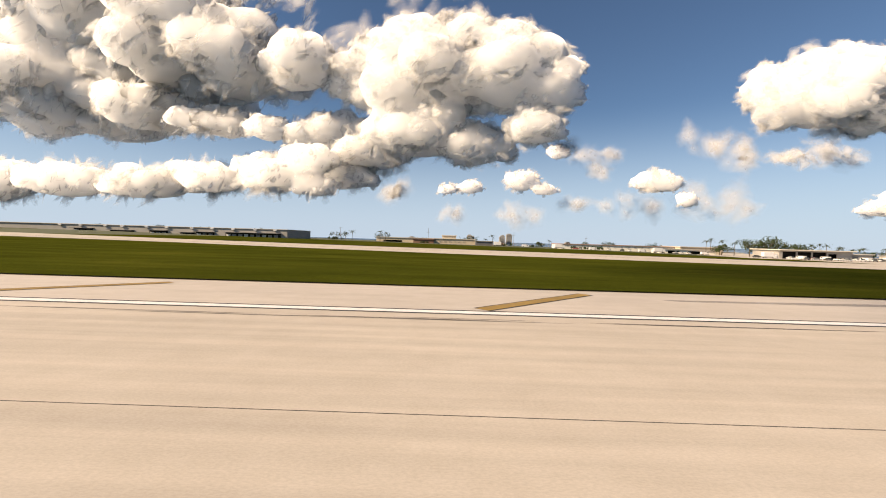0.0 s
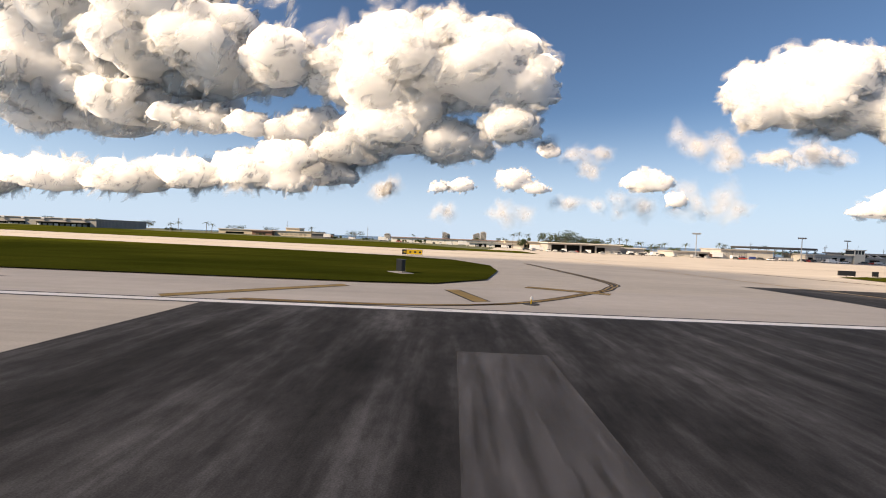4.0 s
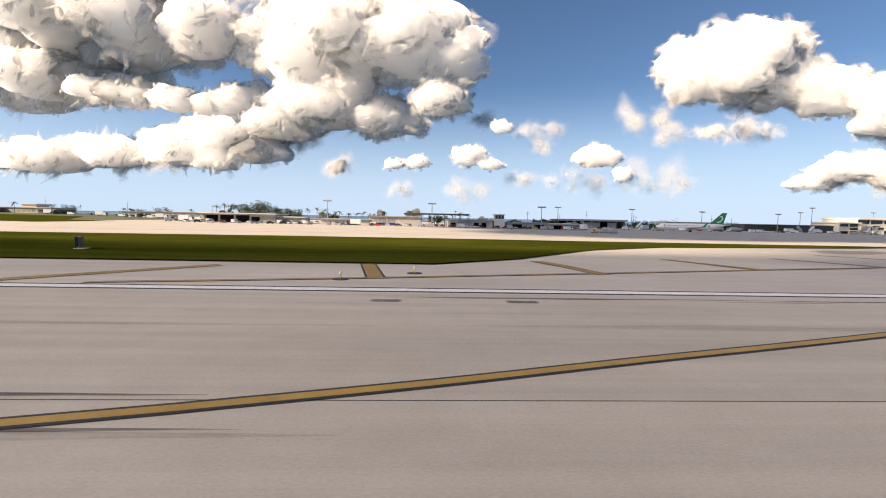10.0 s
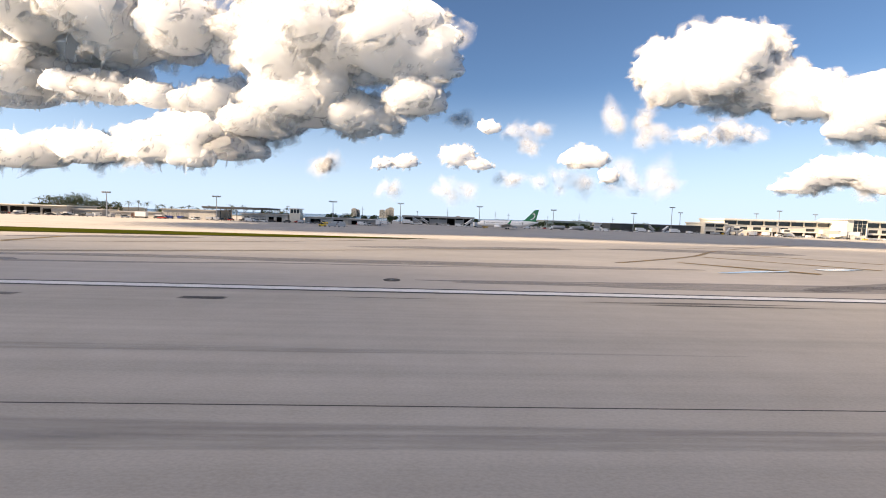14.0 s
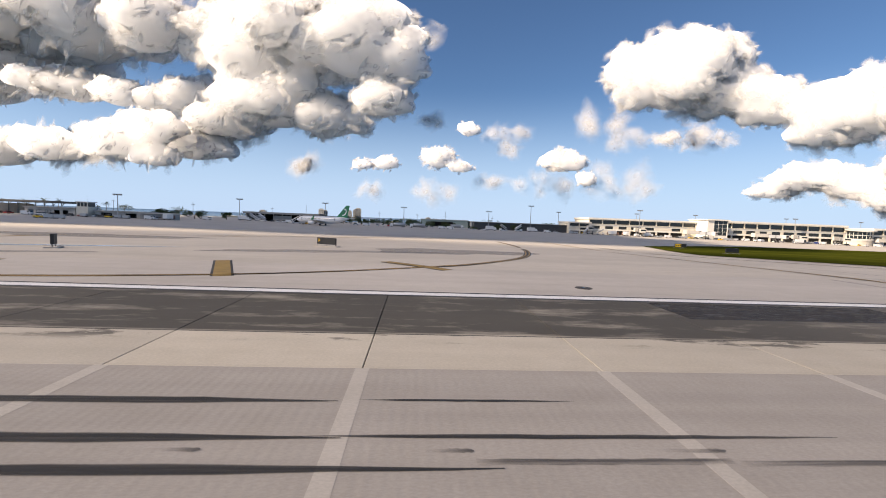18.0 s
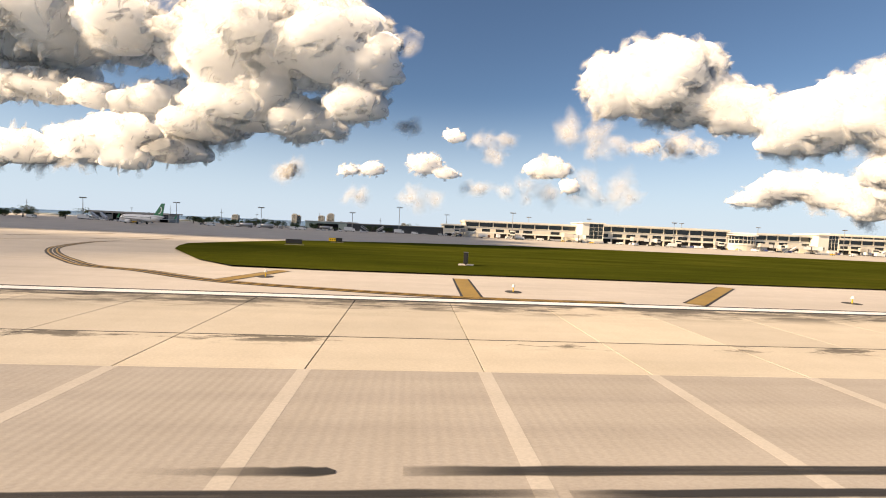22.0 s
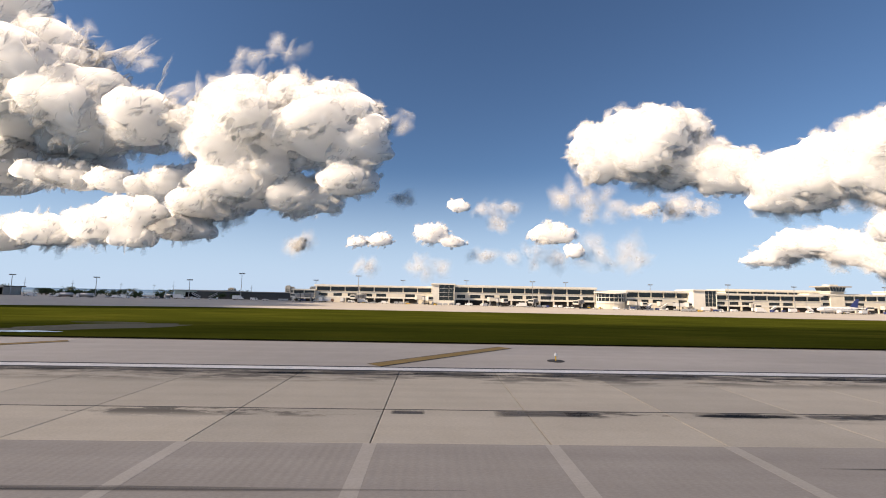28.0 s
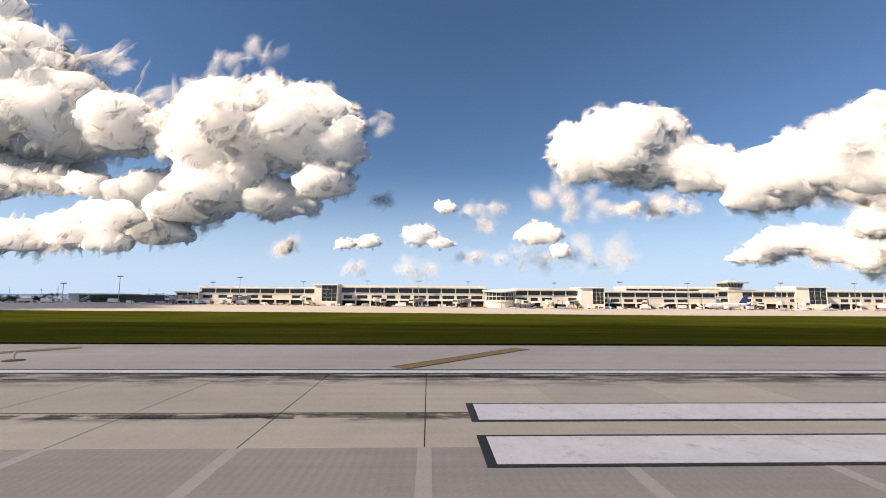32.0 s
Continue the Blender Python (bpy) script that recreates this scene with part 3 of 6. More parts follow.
for _pts in CURVES:
    for _off in (-0.32, 0.32):
        _ln = smooth_line(_pts, 5)
        marking("taxi_edge_line_border", ribbon([p + Vector((_off * 0.9, _off * 0.4)) for p in _ln], 0.5, 0.012), "black", "dark borders of a taxiway edge line")
        marking("taxi_edge_line", ribbon([p + Vector((_off * 0.9, _off * 0.4)) for p in _ln], 0.15, 0.02), "yellow", "worn yellow taxiway edge line")

# touchdown zone bars
BAR_X, BAR_Y, BAR_L, BAR_W = 584.06, EDGE - 22.41 + 10.97, 22.86, 1.83
for _x, _k in ((BAR_X, 0), (BAR_X + 152.4, 0), (BAR_X + 304.8, 0), (BAR_X + 304.8, 1), (BAR_X + 457.2, 0), (BAR_X + 457.2, 1)):
    _y = BAR_Y + _k * 3.35
    marking("touchdown_bar_border", boxes((_x - 0.24, _x + BAR_L + 0.24, _y - 0.14, _y + BAR_W + 0.14, 0.0, 0.022)), "black", "black border of a white touchdown bar")
    marking("touchdown_bar", boxes((_x, _x + BAR_L, _y, _y + BAR_W, 0.0, 0.028)), "white", "white painted touchdown zone bar")

for _x in (BAR_X, BAR_X + 152.4):
    marking("faded_bar", boxes((_x - 3.2, _x - 0.3, BAR_Y, BAR_Y + BAR_W, 0.0, 0.006)), "band", "pale trace of an older bar beside the white one")

# slabs beside the grooved middle, laid with open joints; the first stretch has longer slabs
def slab_mesh(length, width):
    bm = boxes((0.015, length - 0.015, 0.015, width - 0.015, -0.2, 0.0), bevel=0.008)
    return finish(bm, "slab", "slab")


JOINTS = [480.2 + 6.096 * k for k in range(20)] + [599.2 + 4.572 * k for k in range(92)]
runway_edge = tagged(new("slab_strip"), "two rows of pale concrete slabs stained along the runway edge", "runway", kind="structure")
_meshes = {}
for _y0, _y1 in ((10.42, 13.5), (13.5, 21.4)):
    for _x0, _x1 in zip(JOINTS, JOINTS[1:]):
        key = (round(_x1 - _x0, 2), _y0)
        if key not in _meshes:
            _meshes[key] = slab_mesh(_x1 - _x0, _y1 - _y0)
        ob = part("slab", _meshes[key], None, runway_edge)
        ob.location = (_x0, _y0, 0.0)
rest = boxes((JOINTS[-1], 1700, 10.42, 21.4, -0.2, 0.0))
solid("runway", rest, "slab", "pale concrete slabs far along the runway edge", "runway", kind="structure")
for _x in JOINTS:
    marking("joint_band", boxes((_x - 0.17, _x + 0.17, -22.0, 10.42, 0.0, 0.003)), "band", "pale smooth band along a joint of the grooved runway")
marking("long_joint", boxes((480.3, JOINTS[-1], 13.465, 13.535, 0.0, 0.004)), "joint", "dark open joint between two rows of slabs")
for _y in (7.95,):
    marking("long_joint", boxes((-900, 127, _y, _y + 0.035, 0.0, 0.003)), "joint", "dark sealed joint along the runway")
    marking("long_joint", boxes((221.3, 480.3, _y, _y + 0.035, 0.0, 0.003)), "joint", "dark sealed joint along the runway")


# ---- tyre marks, stains, puddles on the pavement ----
def streak(x0, x1, y, width, material, rng, lift=0.012, kind="slide", end_y=None):
    """Rubber laid along the runway; a slide thins out at both ends, a dab fades in and stops bluntly, a line runs on evenly."""
    bm, n, prev = bmesh.new(), 18, None
    fade, dark = bm.verts.layers.float.new("strength"), []
    end_y = y if end_y is None else end_y
    for k in range(n + 1):
        t = k / n
        if kind == "slide":
            w, f = min(1.0, 0.12 + 3.5 * t, 0.08 + 3.0 * (1 - t)), min(1.0, 0.35 + 4 * t)
        elif kind == "dab":
            w, f = min(1.0, 0.7 + 0.5 * t, 0.35 + 9 * (1 - t)), min(1.0, 0.05 + 1.15 * t ** 1.6)
        else:
            w, f = 1.0, min(1.0, 0.2 + 8 * t, 0.2 + 8 * (1 - t))
        w *= width * rng.uniform(0.88, 1.08)
        c = y + (end_y - y) * t + rng.uniform(-0.01, 0.01)
        row = [bm.verts.new((x0 + (x1 - x0) * t, c + q * w / 2, lift)) for q in (1, 0.72, -0.72, -1)]
        for v, g in zip(row, (0.25, 1, 1, 0.25)):
            v[fade] = f * g
        if prev:
            for q in range(3):
                bm.faces.new((prev[q + 1], row[q + 1], row[q], prev[q]))
        prev = row
    return marking("tyre_mark", bm, material, "dark tyre rubber streak along the runway")


_r = np.random.default_rng(11)


def lane(y, width, material, kind, spans):
    for x0, x1 in spans:
        streak(x0, x1, y + _r.uniform(-0.03, 0.03), width, material, _r, 0.012 + 0.001 * _r.random(), kind)


# first landing marks before the grooved stretch
lane(8.22, 0.26, "rubber_thin", "slide", [(308, 325)])
lane(6.82, 0.24, "rubber_thin", "slide", [(309, 326.3)])
lane(8.5, 0.17, "rubber", "slide", [(348, 364.5)])
lane(7.1, 0.28, "rubber", "dab", [(354.6, 356.5)])
lane(7.14, 0.28, "rubber", "slide", [(357.6, 367.6)])
lane(7.63, 0.2, "rubber_thin", "dab", [(361.6, 362.4)])
lane(6.26, 0.2, "rubber_thin", "dab", [(354.2, 354.9), (360.0, 360.7)])
# long slides and short dabs on the grooved stretch, lane by lane
lane(8.72, 0.2, "rubber", "line", [(501.2, 505), (505.6, 511.8), (512, 521.5), (521.5, 526), (526.2, 533), (533, 541)])
lane(7.48, 0.17, "rubber_thin", "dab", [(500.9, 502.2), (506, 507.2), (508.8, 512.4), (515, 517.2), (520, 522.2)])
lane(6.78, 0.24, "rubber", "slide", [(486, 502), (501, 519)])
lane(5.8, 0.2, "rubber", "slide", [(488, 499.4), (499, 510)])
lane(7.24, 0.15, "rubber_thin", "dab", [(522.9, 523.6), (524.5, 525.2), (527.3, 528), (528.6, 529.4), (531.8, 532.6), (532.8, 533.8), (534.3, 537.4), (539, 541.2)])
lane(5.95, 0.12, "rubber_thin", "dab", [(526.3, 526.9), (530.3, 530.9), (533.4, 534)])
lane(8.55, 0.30, "rubber", "slide", [(543.5, 553.1)])
lane(8.6, 0.10, "rubber", "slide", [(553.5, 558.0)])
lane(7.1, 0.33, "rubber", "slide", [(541, 553.4)])
lane(7.16, 0.15, "rubber", "slide", [(552.6, 562.4)])
lane(6.27, 0.29, "rubber", "slide", [(541, 556)])
lane(6.4, 0.18, "rubber_thin", "line", [(555.6, 559.8), (559.9, 568)])
lane(6.75, 0.13, "rubber_thin", "dab", [(550.6, 551.3), (554.8, 555.6), (558.7, 559.9)])
lane(10.2, 0.2, "rubber_thin", "dab", [(573.4, 575.3), (577.8, 579.5), (580.4, 583.8)])
lane(10.2, 0.2, "rubber", "dab", [(583.9, 588), (587.4, 592.2), (592, 599)])
lane(8.8, 0.16, "rubber_thin", "dab", [(573, 574.4), (576.6, 578.5), (579.2, 583.1)])
lane(8.85, 0.12, "rubber", "line", [(583, 594)])
lane(7.05, 0.12, "rubber", "slide", [(568, 575.6)])
lane(6.54, 0.18, "rubber", "dab", [(568, 577.8), (577.6, 581.9)])
lane(6.55, 0.18, "rubber", "line", [(581.9, 592)])
lane(6.14, 0.14, "rubber_thin", "dab", [(577.2, 578.1), (584, 586.7), (589, 591)])
lane(8.03, 0.17, "rubber_thin", "dab", [(578.3, 579), (585.6, 588.6)])
lane(8.45, 0.26, "rubber", "slide", [(601, 611.3)])
lane(10.3, 0.18, "rubber", "slide", [(596, 603.8)])
lane(5.75, 0.11, "rubber_thin", "dab", [(629.6, 630.2), (633.4, 634), (635.8, 636.6), (639, 639.8)])
lane(6.0, 0.26, "rubber", "dab", [(640.5, 643), (646, 650.3), (652.8, 655.6)])
lane(6.05, 0.28, "rubber", "line", [(656.6, 672)])
lane(5.45, 0.22, "rubber", "line", [(640, 658.8), (659, 671)])
lane(7.1, 0.22, "rubber", "line", [(671, 679.4), (681.7, 688), (686, 698)])
lane(5.87, 0.2, "rubber", "line", [(671, 678.4), (678.4, 693)])
lane(8.33, 0.22, "rubber", "dab", [(692.6, 695.1), (696.8, 699.9), (701.3, 704.2), (705.3, 708.5)])
lane(8.42, 0.22, "rubber", "line", [(708.8, 717)])
lane(6.9, 0.15, "rubber", "dab", [(698.2, 699.4), (702.6, 703.9), (705.6, 708.2), (709.4, 712.6), (713.6, 717.4)])
lane(6.27, 0.17, "rubber", "dab", [(693.6, 696.7), (697.5, 700.6), (700.9, 704.1), (704.4, 708.1), (708.4, 714.6)])
lane(5.38, 0.18, "rubber", "dab", [(694, 701.7), (701.2, 706.3)])
lane(5.32, 0.15, "rubber", "line", [(706.2, 719)])
lane(6.97, 0.16, "rubber", "slide", [(717.6, 723.6)])
lane(7.15, 0.15, "rubber", "slide", [(723.3, 725.4)])
lane(5.95, 0.26, "rubber", "dab", [(718, 724.4)])
lane(5.95, 0.12, "rubber_thin", "dab", [(726.6, 727.6), (729.2, 730.2), (732, 733.2), (733.4, 735.4)])
lane(7.17, 0.16, "rubber", "slide", [(752, 755.5)])
lane(6.7, 0.17, "rubber", "dab", [(747.8, 750.1), (750, 753.5), (753.2, 757.8), (758.6, 762)])
lane(6.23, 0.28, "rubber", "line", [(743, 747.6), (747.8, 764)])
lane(9.05, 0.2, "rubber", "slide", [(806, 823.2)])
lane(7.9, 0.2, "rubber_thin", "slide", [(768, 784), (779, 798), (814, 826)])
lane(6.9, 0.22, "rubber", "slide", [(771, 790), (786, 803)])
for _k in range(14):
    _x = _r.uniform(225, 465)
    streak(_x, _x + _r.uniform(18, 60), _r.choice([5.9, 6.5, 7.1, 7.5, 11.5, 13.8]) + _r.uniform(-0.2, 0.2), _r.uniform(0.35, 0.8), "rubber_faint", _r, 0.006)
for _k in range(46):
    _x = _r.uniform(-30, 126) if _k % 2 else _r.uniform(230, 470)
    streak(_x, _x + _r.uniform(3, 16), 18.6 + _r.uniform(-0.25, 0.35), _r.uniform(0.12, 0.3), "rubber_thin", _r)
for _x0, _x1, _y0, _y1 in ((578.9, 583.9, 13.7, 17.4), (584.1, 589.0, 13.7, 17.2), (592.6, 597.0, 13.7, 17.5), (597.1, 603.6, 13.6, 17.4), (603.7, 606.6, 13.6, 18.9), (566, 577.6, 16.6, 19.9), (593.5, 612, 18.2, 19.9)):
    marking("slab_stain", boxes((_x0, _x1, _y0, _y1, 0.0, 0.004)), "slab_stain", "black mottled growth on the slabs by the turn-off")
for _k in range(60):
    _x = _r.uniform(598, 960)
    _row = _k % 3
    streak(_x, _x + _r.uniform(0.6, 3.4), (13.15, 19.55, 18.9)[_row] + _r.uniform(-0.22, 0.22), _r.uniform(0.15, 0.4), "grime", _r, 0.005)
# black growth in patches: along the old edge, below the seam and beside the edge line
lane(17.95, 0.6, "grime", "line", [(80, 84), (84.5, 92), (90, 104), (273.5, 276.5), (277, 278.6), (283, 287), (288.5, 296), (327, 328.4), (333, 334.5), (405.2, 407), (408.6, 413.8), (414.7, 415.8), (428, 429.5), (436, 438)])
for _k in range(46):
    _x = _r.uniform(795, 930)
    streak(_x, _x + _r.uniform(0.8, 3.2), 13.12 + _r.uniform(-0.12, 0.1), _r.uniform(0.35, 0.75), "grime", _r, 0.005, "line")
for _k in range(90):
    _x = _r.uniform(690, 930)
    streak(_x, _x + _r.uniform(1.0, 6.5), 19.75 + _r.uniform(-0.5, 0.2), _r.uniform(0.2, 0.6), "grime", _r, 0.005, "line")
# curved sweeps of turning tyres
for _pts in ([(589.4, 18), (588.6, 24), (588.4, 32)], [(606.0, 5.7), (606.2, 6.1), (606.5, 6.8), (606.7, 7.8), (606.7, 9.1)], [(607.0, 5.7), (607.3, 6.3), (607.5, 7.1), (607.5, 7.9)], [(606.9, 6.9), (607.3, 7.3), (607.6, 8.0)], [(594.0, 33.6), (597.0, 26.8), (600.0, 21.4)], [(600.0, 48.8), (599.8, 30.7), (600.0, 21.1)]):
    marking("tyre_sweep", ribbon(smooth_line(_pts), 0.2 if _pts[0][1] < 12 else 0.5, 0.008), "sweep", "curved grey tyre sweep across the pavement")
for _x0, _x1, _y0, _y1 in ((169.5, 171.9, 3.5, 6.2), (172.6, 173.6, 2.2, 8.0), (161.5, 164.0, 12.6, 17.0), (150.2, 151.4, 1.0, 9.0), (140, 143, 5, 13), (166.2, 167.0, 1.0, 7.5), (177.4, 178.6, 1.5, 6.5)):
    marking("repair_patch", boxes((_x0, _x1, _y0, _y1, 0.0, 0.006)), "scuff", "faint pale repair patch in the asphalt")
marking("repair_patch", boxes((233.9, 234.9, 14.4, 15.0, 0.0, 0.006)), "stain_dark", "small dark repair patch in the runway")
marking("repair_patch", boxes((344.1, 345.1, 6.2, 6.85, 0.0, 0.008)), "stain_dark", "small dark repair patch in the runway")
marking("oil_stain", ribbon([(350, 5.7), (351.2, 5.75)], 0.3, 0.01), "stain_dark", "dark oil stain on the runway")


def blot(x, y, rx, ry, lift, material, name, label, rng, turn=0.0):
    bm = bmesh.new()
    ph = rng.uniform(0, 6, 4)
    vs = []
    for k in range(40):
        a = k * math.tau / 40
        r = 1 + 0.22 * math.sin(2 * a + ph[0]) + 0.14 * math.sin(3 * a + ph[1]) + 0.08 * math.sin(7 * a + ph[2])
        px, py = rx * r * math.cos(a), ry * r * math.sin(a)
        qx, qy = x + px * math.cos(turn) - py * math.sin(turn), y + px * math.sin(turn) + py * math.cos(turn)
        vs.append(bm.verts.new((qx, qy, ground_z(qx, qy) + lift)))
    bm.faces.new(vs)
    bmesh.ops.triangulate(bm, faces=bm.faces)
    return solid(name, bm, material, label, name.split("_")[0], kind="structure")


for _x, _y, _rx, _ry in ((473.5, 32.8, 3.6, 0.5), (485, 37.2, 3.8, 0.65), (499.5, 40.2, 1.8, 0.4), (515, 43.2, 12.0, 0.9)):
    blot(_x, _y, _rx, _ry, 0.03, "puddle", "puddle", "shallow bright rain puddle on concrete", _r, 0.35)
blot(761, 47, 5.5, 13, 0.125, "mud", "mud_patch", "dark wet bare patch in the grass", _r, -0.25)
blot(763.5, 35.5, 3.4, 1.1, 0.15, "puddle", "puddle", "pale rain puddle in the grass", _r, 0.05)
blot(752.5, 60, 4, 2, 0.135, "mud", "mud_patch", "dark wet bare patch in the grass", _r)
for _x, _y, _rx, _ry in ((455, 62, 14, 5), (500, 75, 18, 8), (560, 60, 10, 9), (545, 50, 12, 3), (520, 34, 9, 1.2), (480, 27, 10, 1.3), (610, 28, 14, 2.2), (400, 66, 12, 4)):
    blot(_x, _y, _rx, _ry, 0.006, "damp", "stain", "large dull damp stain on the pavement", _r, 0.35)
for _x, _y, _rx, _ry in ((430, 32, 30, 3.0), (470, 24.5, 26, 1.2), (25, 28, 8, 0.7), (88, 26.5, 16, 1.6)):
    blot(_x, _y, _rx, _ry, 0.006, "damp", "stain", "large dull damp stain on the pavement", _r, 0.03)


# ---- runway edge lights, signs and marker boxes ----
def edge_light(x, y, inset=False):
    t = thing("runway_edge_light", x, y, ground_z(x, y), 0, "flat dark inset runway light" if inset else "small white elevated runway edge light on a dark base", "light", "runway edge lights")
    bm = bmesh.new()
    bmesh.ops.create_cone(bm, cap_ends=True, segments=20, radius1=0.50, radius2=0.48, depth=0.03, matrix=Matrix.Translation((0, 0, 0.015)))
    part("base", bm, "stain_dark", t)
    if inset:
        part("lens", tube(bmesh.new(), (0, 0, 0.03), (0, 0, 0.045), 0.14, 0.1, 12), "glass", t)
        return
    part("stem", tube(bmesh.new(), (0, 0, 0.03), (0, 0, 0.30), 0.035, 0.03), "sign_yellow", t)
    part("lamp", tube(tube(bmesh.new(), (0, 0, 0.30), (0, 0, 0.37), 0.09), (0, 0, 0.37), (0, 0, 0.47), 0.08, 0.045), "white_paint", t)


for _k in range(-11, 6):
    _x = 744.5 + _k * 60.0
    if not 210 > _x > 160:
        edge_light(_x, 24.0, 370 < _x < 460 or 550 < _x < 640)
for _x, _y in ((662.8, 24.2), (521.5, 24.3), (647.5, 27.2), (216.5, 27.0), (328.7, 26.9)):
    edge_light(_x, _y)
edge_light(618.3, 23.9, True)


def text_mesh(body, size):
    c = bpy.data.curves.new("letters", "FONT")
    c.body, c.size, c.extrude, c.align_x, c.align_y = body, size, 0.012, "CENTER", "CENTER"
    ob = bpy.data.objects.new("letters", c)
    me = bpy.data.meshes.new_from_object(ob)
    bpy.data.objects.remove(ob)
    return me


def airfield_sign(x, y, turn, panels, label, height=0.95):
    """A lit box sign on short legs; panels: (width, face colour, writing or '' or 'bars', writing colour). The face looks along local -y."""
    total = sum(p[0] for p in panels)
    t = thing("airfield_sign", x, y, ground_z(x, y) + (0.1 if y > 32 else 0), turn, label, "sign", "airfield signs")
    part("pad", boxes((-total / 2 - 0.4, total / 2 + 0.4, -0.5, 0.5, -0.15, 0.03)), "shoulder", t, "thin concrete pad")
    at = -total / 2
    for k in range(len(panels) + 1):
        xx = -total / 2 + total * k / len(panels)
        part("leg", boxes((xx - 0.03 + (0.05 if k == 0 else -0.05 if k == len(panels) else 0), xx + 0.03, -0.03, 0.03, 0.0, 0.3)), "steel_dark", t)
    for w, face, words, ink in panels:
        body = part("panel", boxes((at, at + w, -0.14, 0.14, 0.25, 0.25 + height), bevel=0.02), "sign_black", t)
        part("face", boxes((at + 0.04, at + w - 0.04, -0.15, -0.139, 0.29, 0.21 + height)), face, body)
        if words == "bars":
            for k in range(3):
                xx = at + w * (k + 0.6) / 3.3
                part("bar", boxes((xx, xx + w * 0.13, -0.156, -0.149, 0.25 + height * 0.32, 0.25 + height * 0.68)), ink, body)
        elif words == "arrow":
            bm = prism([(at + w * 0.3, 0.25 + height * 0.3), (at + w * 0.42, 0.25 + height * 0.22), (at + w * 0.62, 0.25 + height * 0.5), (at + w * 0.75, 0.25 + height * 0.42), (at + w * 0.72, 0.25 + height * 0.8), (at + w * 0.36, 0.25 + height * 0.62), (at + w * 0.5, 0.25 + height * 0.56)], -0.156, -0.149)
            part("arrow", bm, ink, body)
        elif words:
            me = text_mesh(words, height * 0.75)
            me.materials.append(M[ink])
            ob = part("letter", me, None, body)
            ob.matrix_basis = pose(at + w / 2, -0.15, 0.25 + height / 2, 90, 0, 0)
        at += w
    return t


airfield_sign(296.0, 41.4, -70, [(0.75, "sign_yellow", "arrow", "sign_black"), (0.6, "sign_yellow", "F", "sign_black")], "yellow taxiway sign with a black arrow and letter")
airfield_sign(521.9, 40.4, -70, [(0.7, "sign_yellow", "bars", "sign_black")], "small yellow taxiway sign with black marks")
airfield_sign(541.8, 62.0, -25, [(0.8, "sign_black", "F", "sign_yellow"), (2.4, "sign_black", "", "")], "long black taxiway sign with a yellow letter")
airfield_sign(630.7, 96.0, 5, [(1.2, "sign_black", "", ""), (2.3, "sign_black", "", "")], "long black back of a taxiway sign", 1.0)
airfield_sign(635.2, 122.5, 5, [(2.0, "sign_yellow", "bars", "sign_black"), (1.8, "sign_black", "", "")], "taxiway sign half yellow and half black", 1.0)
airfield_sign(217.5, 83.5, 0, [(1.6, "sign_black", "", ""), (1.7, "sign_black", "", "")], "long black back of a taxiway sign")
airfield_sign(224.0, 84.5, 0, [(1.1, "sign_black", "", "")], "small black back of a taxiway sign")
airfield_sign(130.5, 96.0, 0, [(1.0, "sign_black", "bars", "sign_yellow"), (3.7, "sign_yellow", "bars", "sign_black")], "yellow and black taxiway sign with black marks", 1.1)


def marker_box(x, y, turn):
    t = thing("distance_marker", x, y, ground_z(x, y) + 0.1, turn, "black box-shaped runway distance marker on a concrete pad", "sign", "distance markers")
    part("pad", boxes((-1.5, 1.5, -0.8, 0.8, -0.12, 0.04), bevel=0.02), "shoulder", t, "pale concrete pad")
    for sx in (-0.4, 0.4):
        part("leg", tube(bmesh.new(), (sx, 0, 0.04), (sx, 0, 0.22), 0.04), "steel_dark", t)
    part("box", boxes((-0.6, 0.6, -0.22, 0.22, 0.2, 1.35), bevel=0.04), "sign_black", t)
    part("rim", boxes((-0.64, 0.64, -0.24, 0.24, 1.352, 1.39)), "steel_dark", t)


for _x, _y, _t in ((214.8, 38.6, -80), (134.5, 42.2, -55), (662.5, 43.5, 80)):
    marker_box(_x, _y, _t)


# ---- buildings ----
def wall_box(name, dims, material, parent, label=""):
    return part(name, boxes(dims), material, parent, label)


def window(parent, x0, x1, y, z0, z1, lights=4, rows=1, name="window", frame="steel_dark"):
    """A framed window in a wall facing local -y: glass set back, thin bars in front; the glass is a sub-part."""
    fr = bmesh.new()
    t = 0.12
    box(fr, x0, x1, y - 0.02, y + 0.14, z0, z0 + t)
    box(fr, x0, x1, y - 0.02, y + 0.14, z1 - t, z1)
    for k in range(lights + 1):
        xx = x0 + (x1 - x0) * k / lights
        box(fr, max(x0, xx - t / 2), min(x1, xx + t / 2), y - 0.015, y + 0.13, z0 + t, z1 - t)
    for k in range(1, rows):
        zz = z0 + (z1 - z0) * k / rows
        box(fr, x0, x1, y - 0.01, y + 0.12, zz - t / 2, zz + t / 2)
    w = part(name, fr, frame, parent)
    part("pane", boxes((x0 + 0.02, x1 - 0.02, y + 0.15, y + 0.2, z0 + 0.02, z1 - 0.02)), "glass", w)
    return w


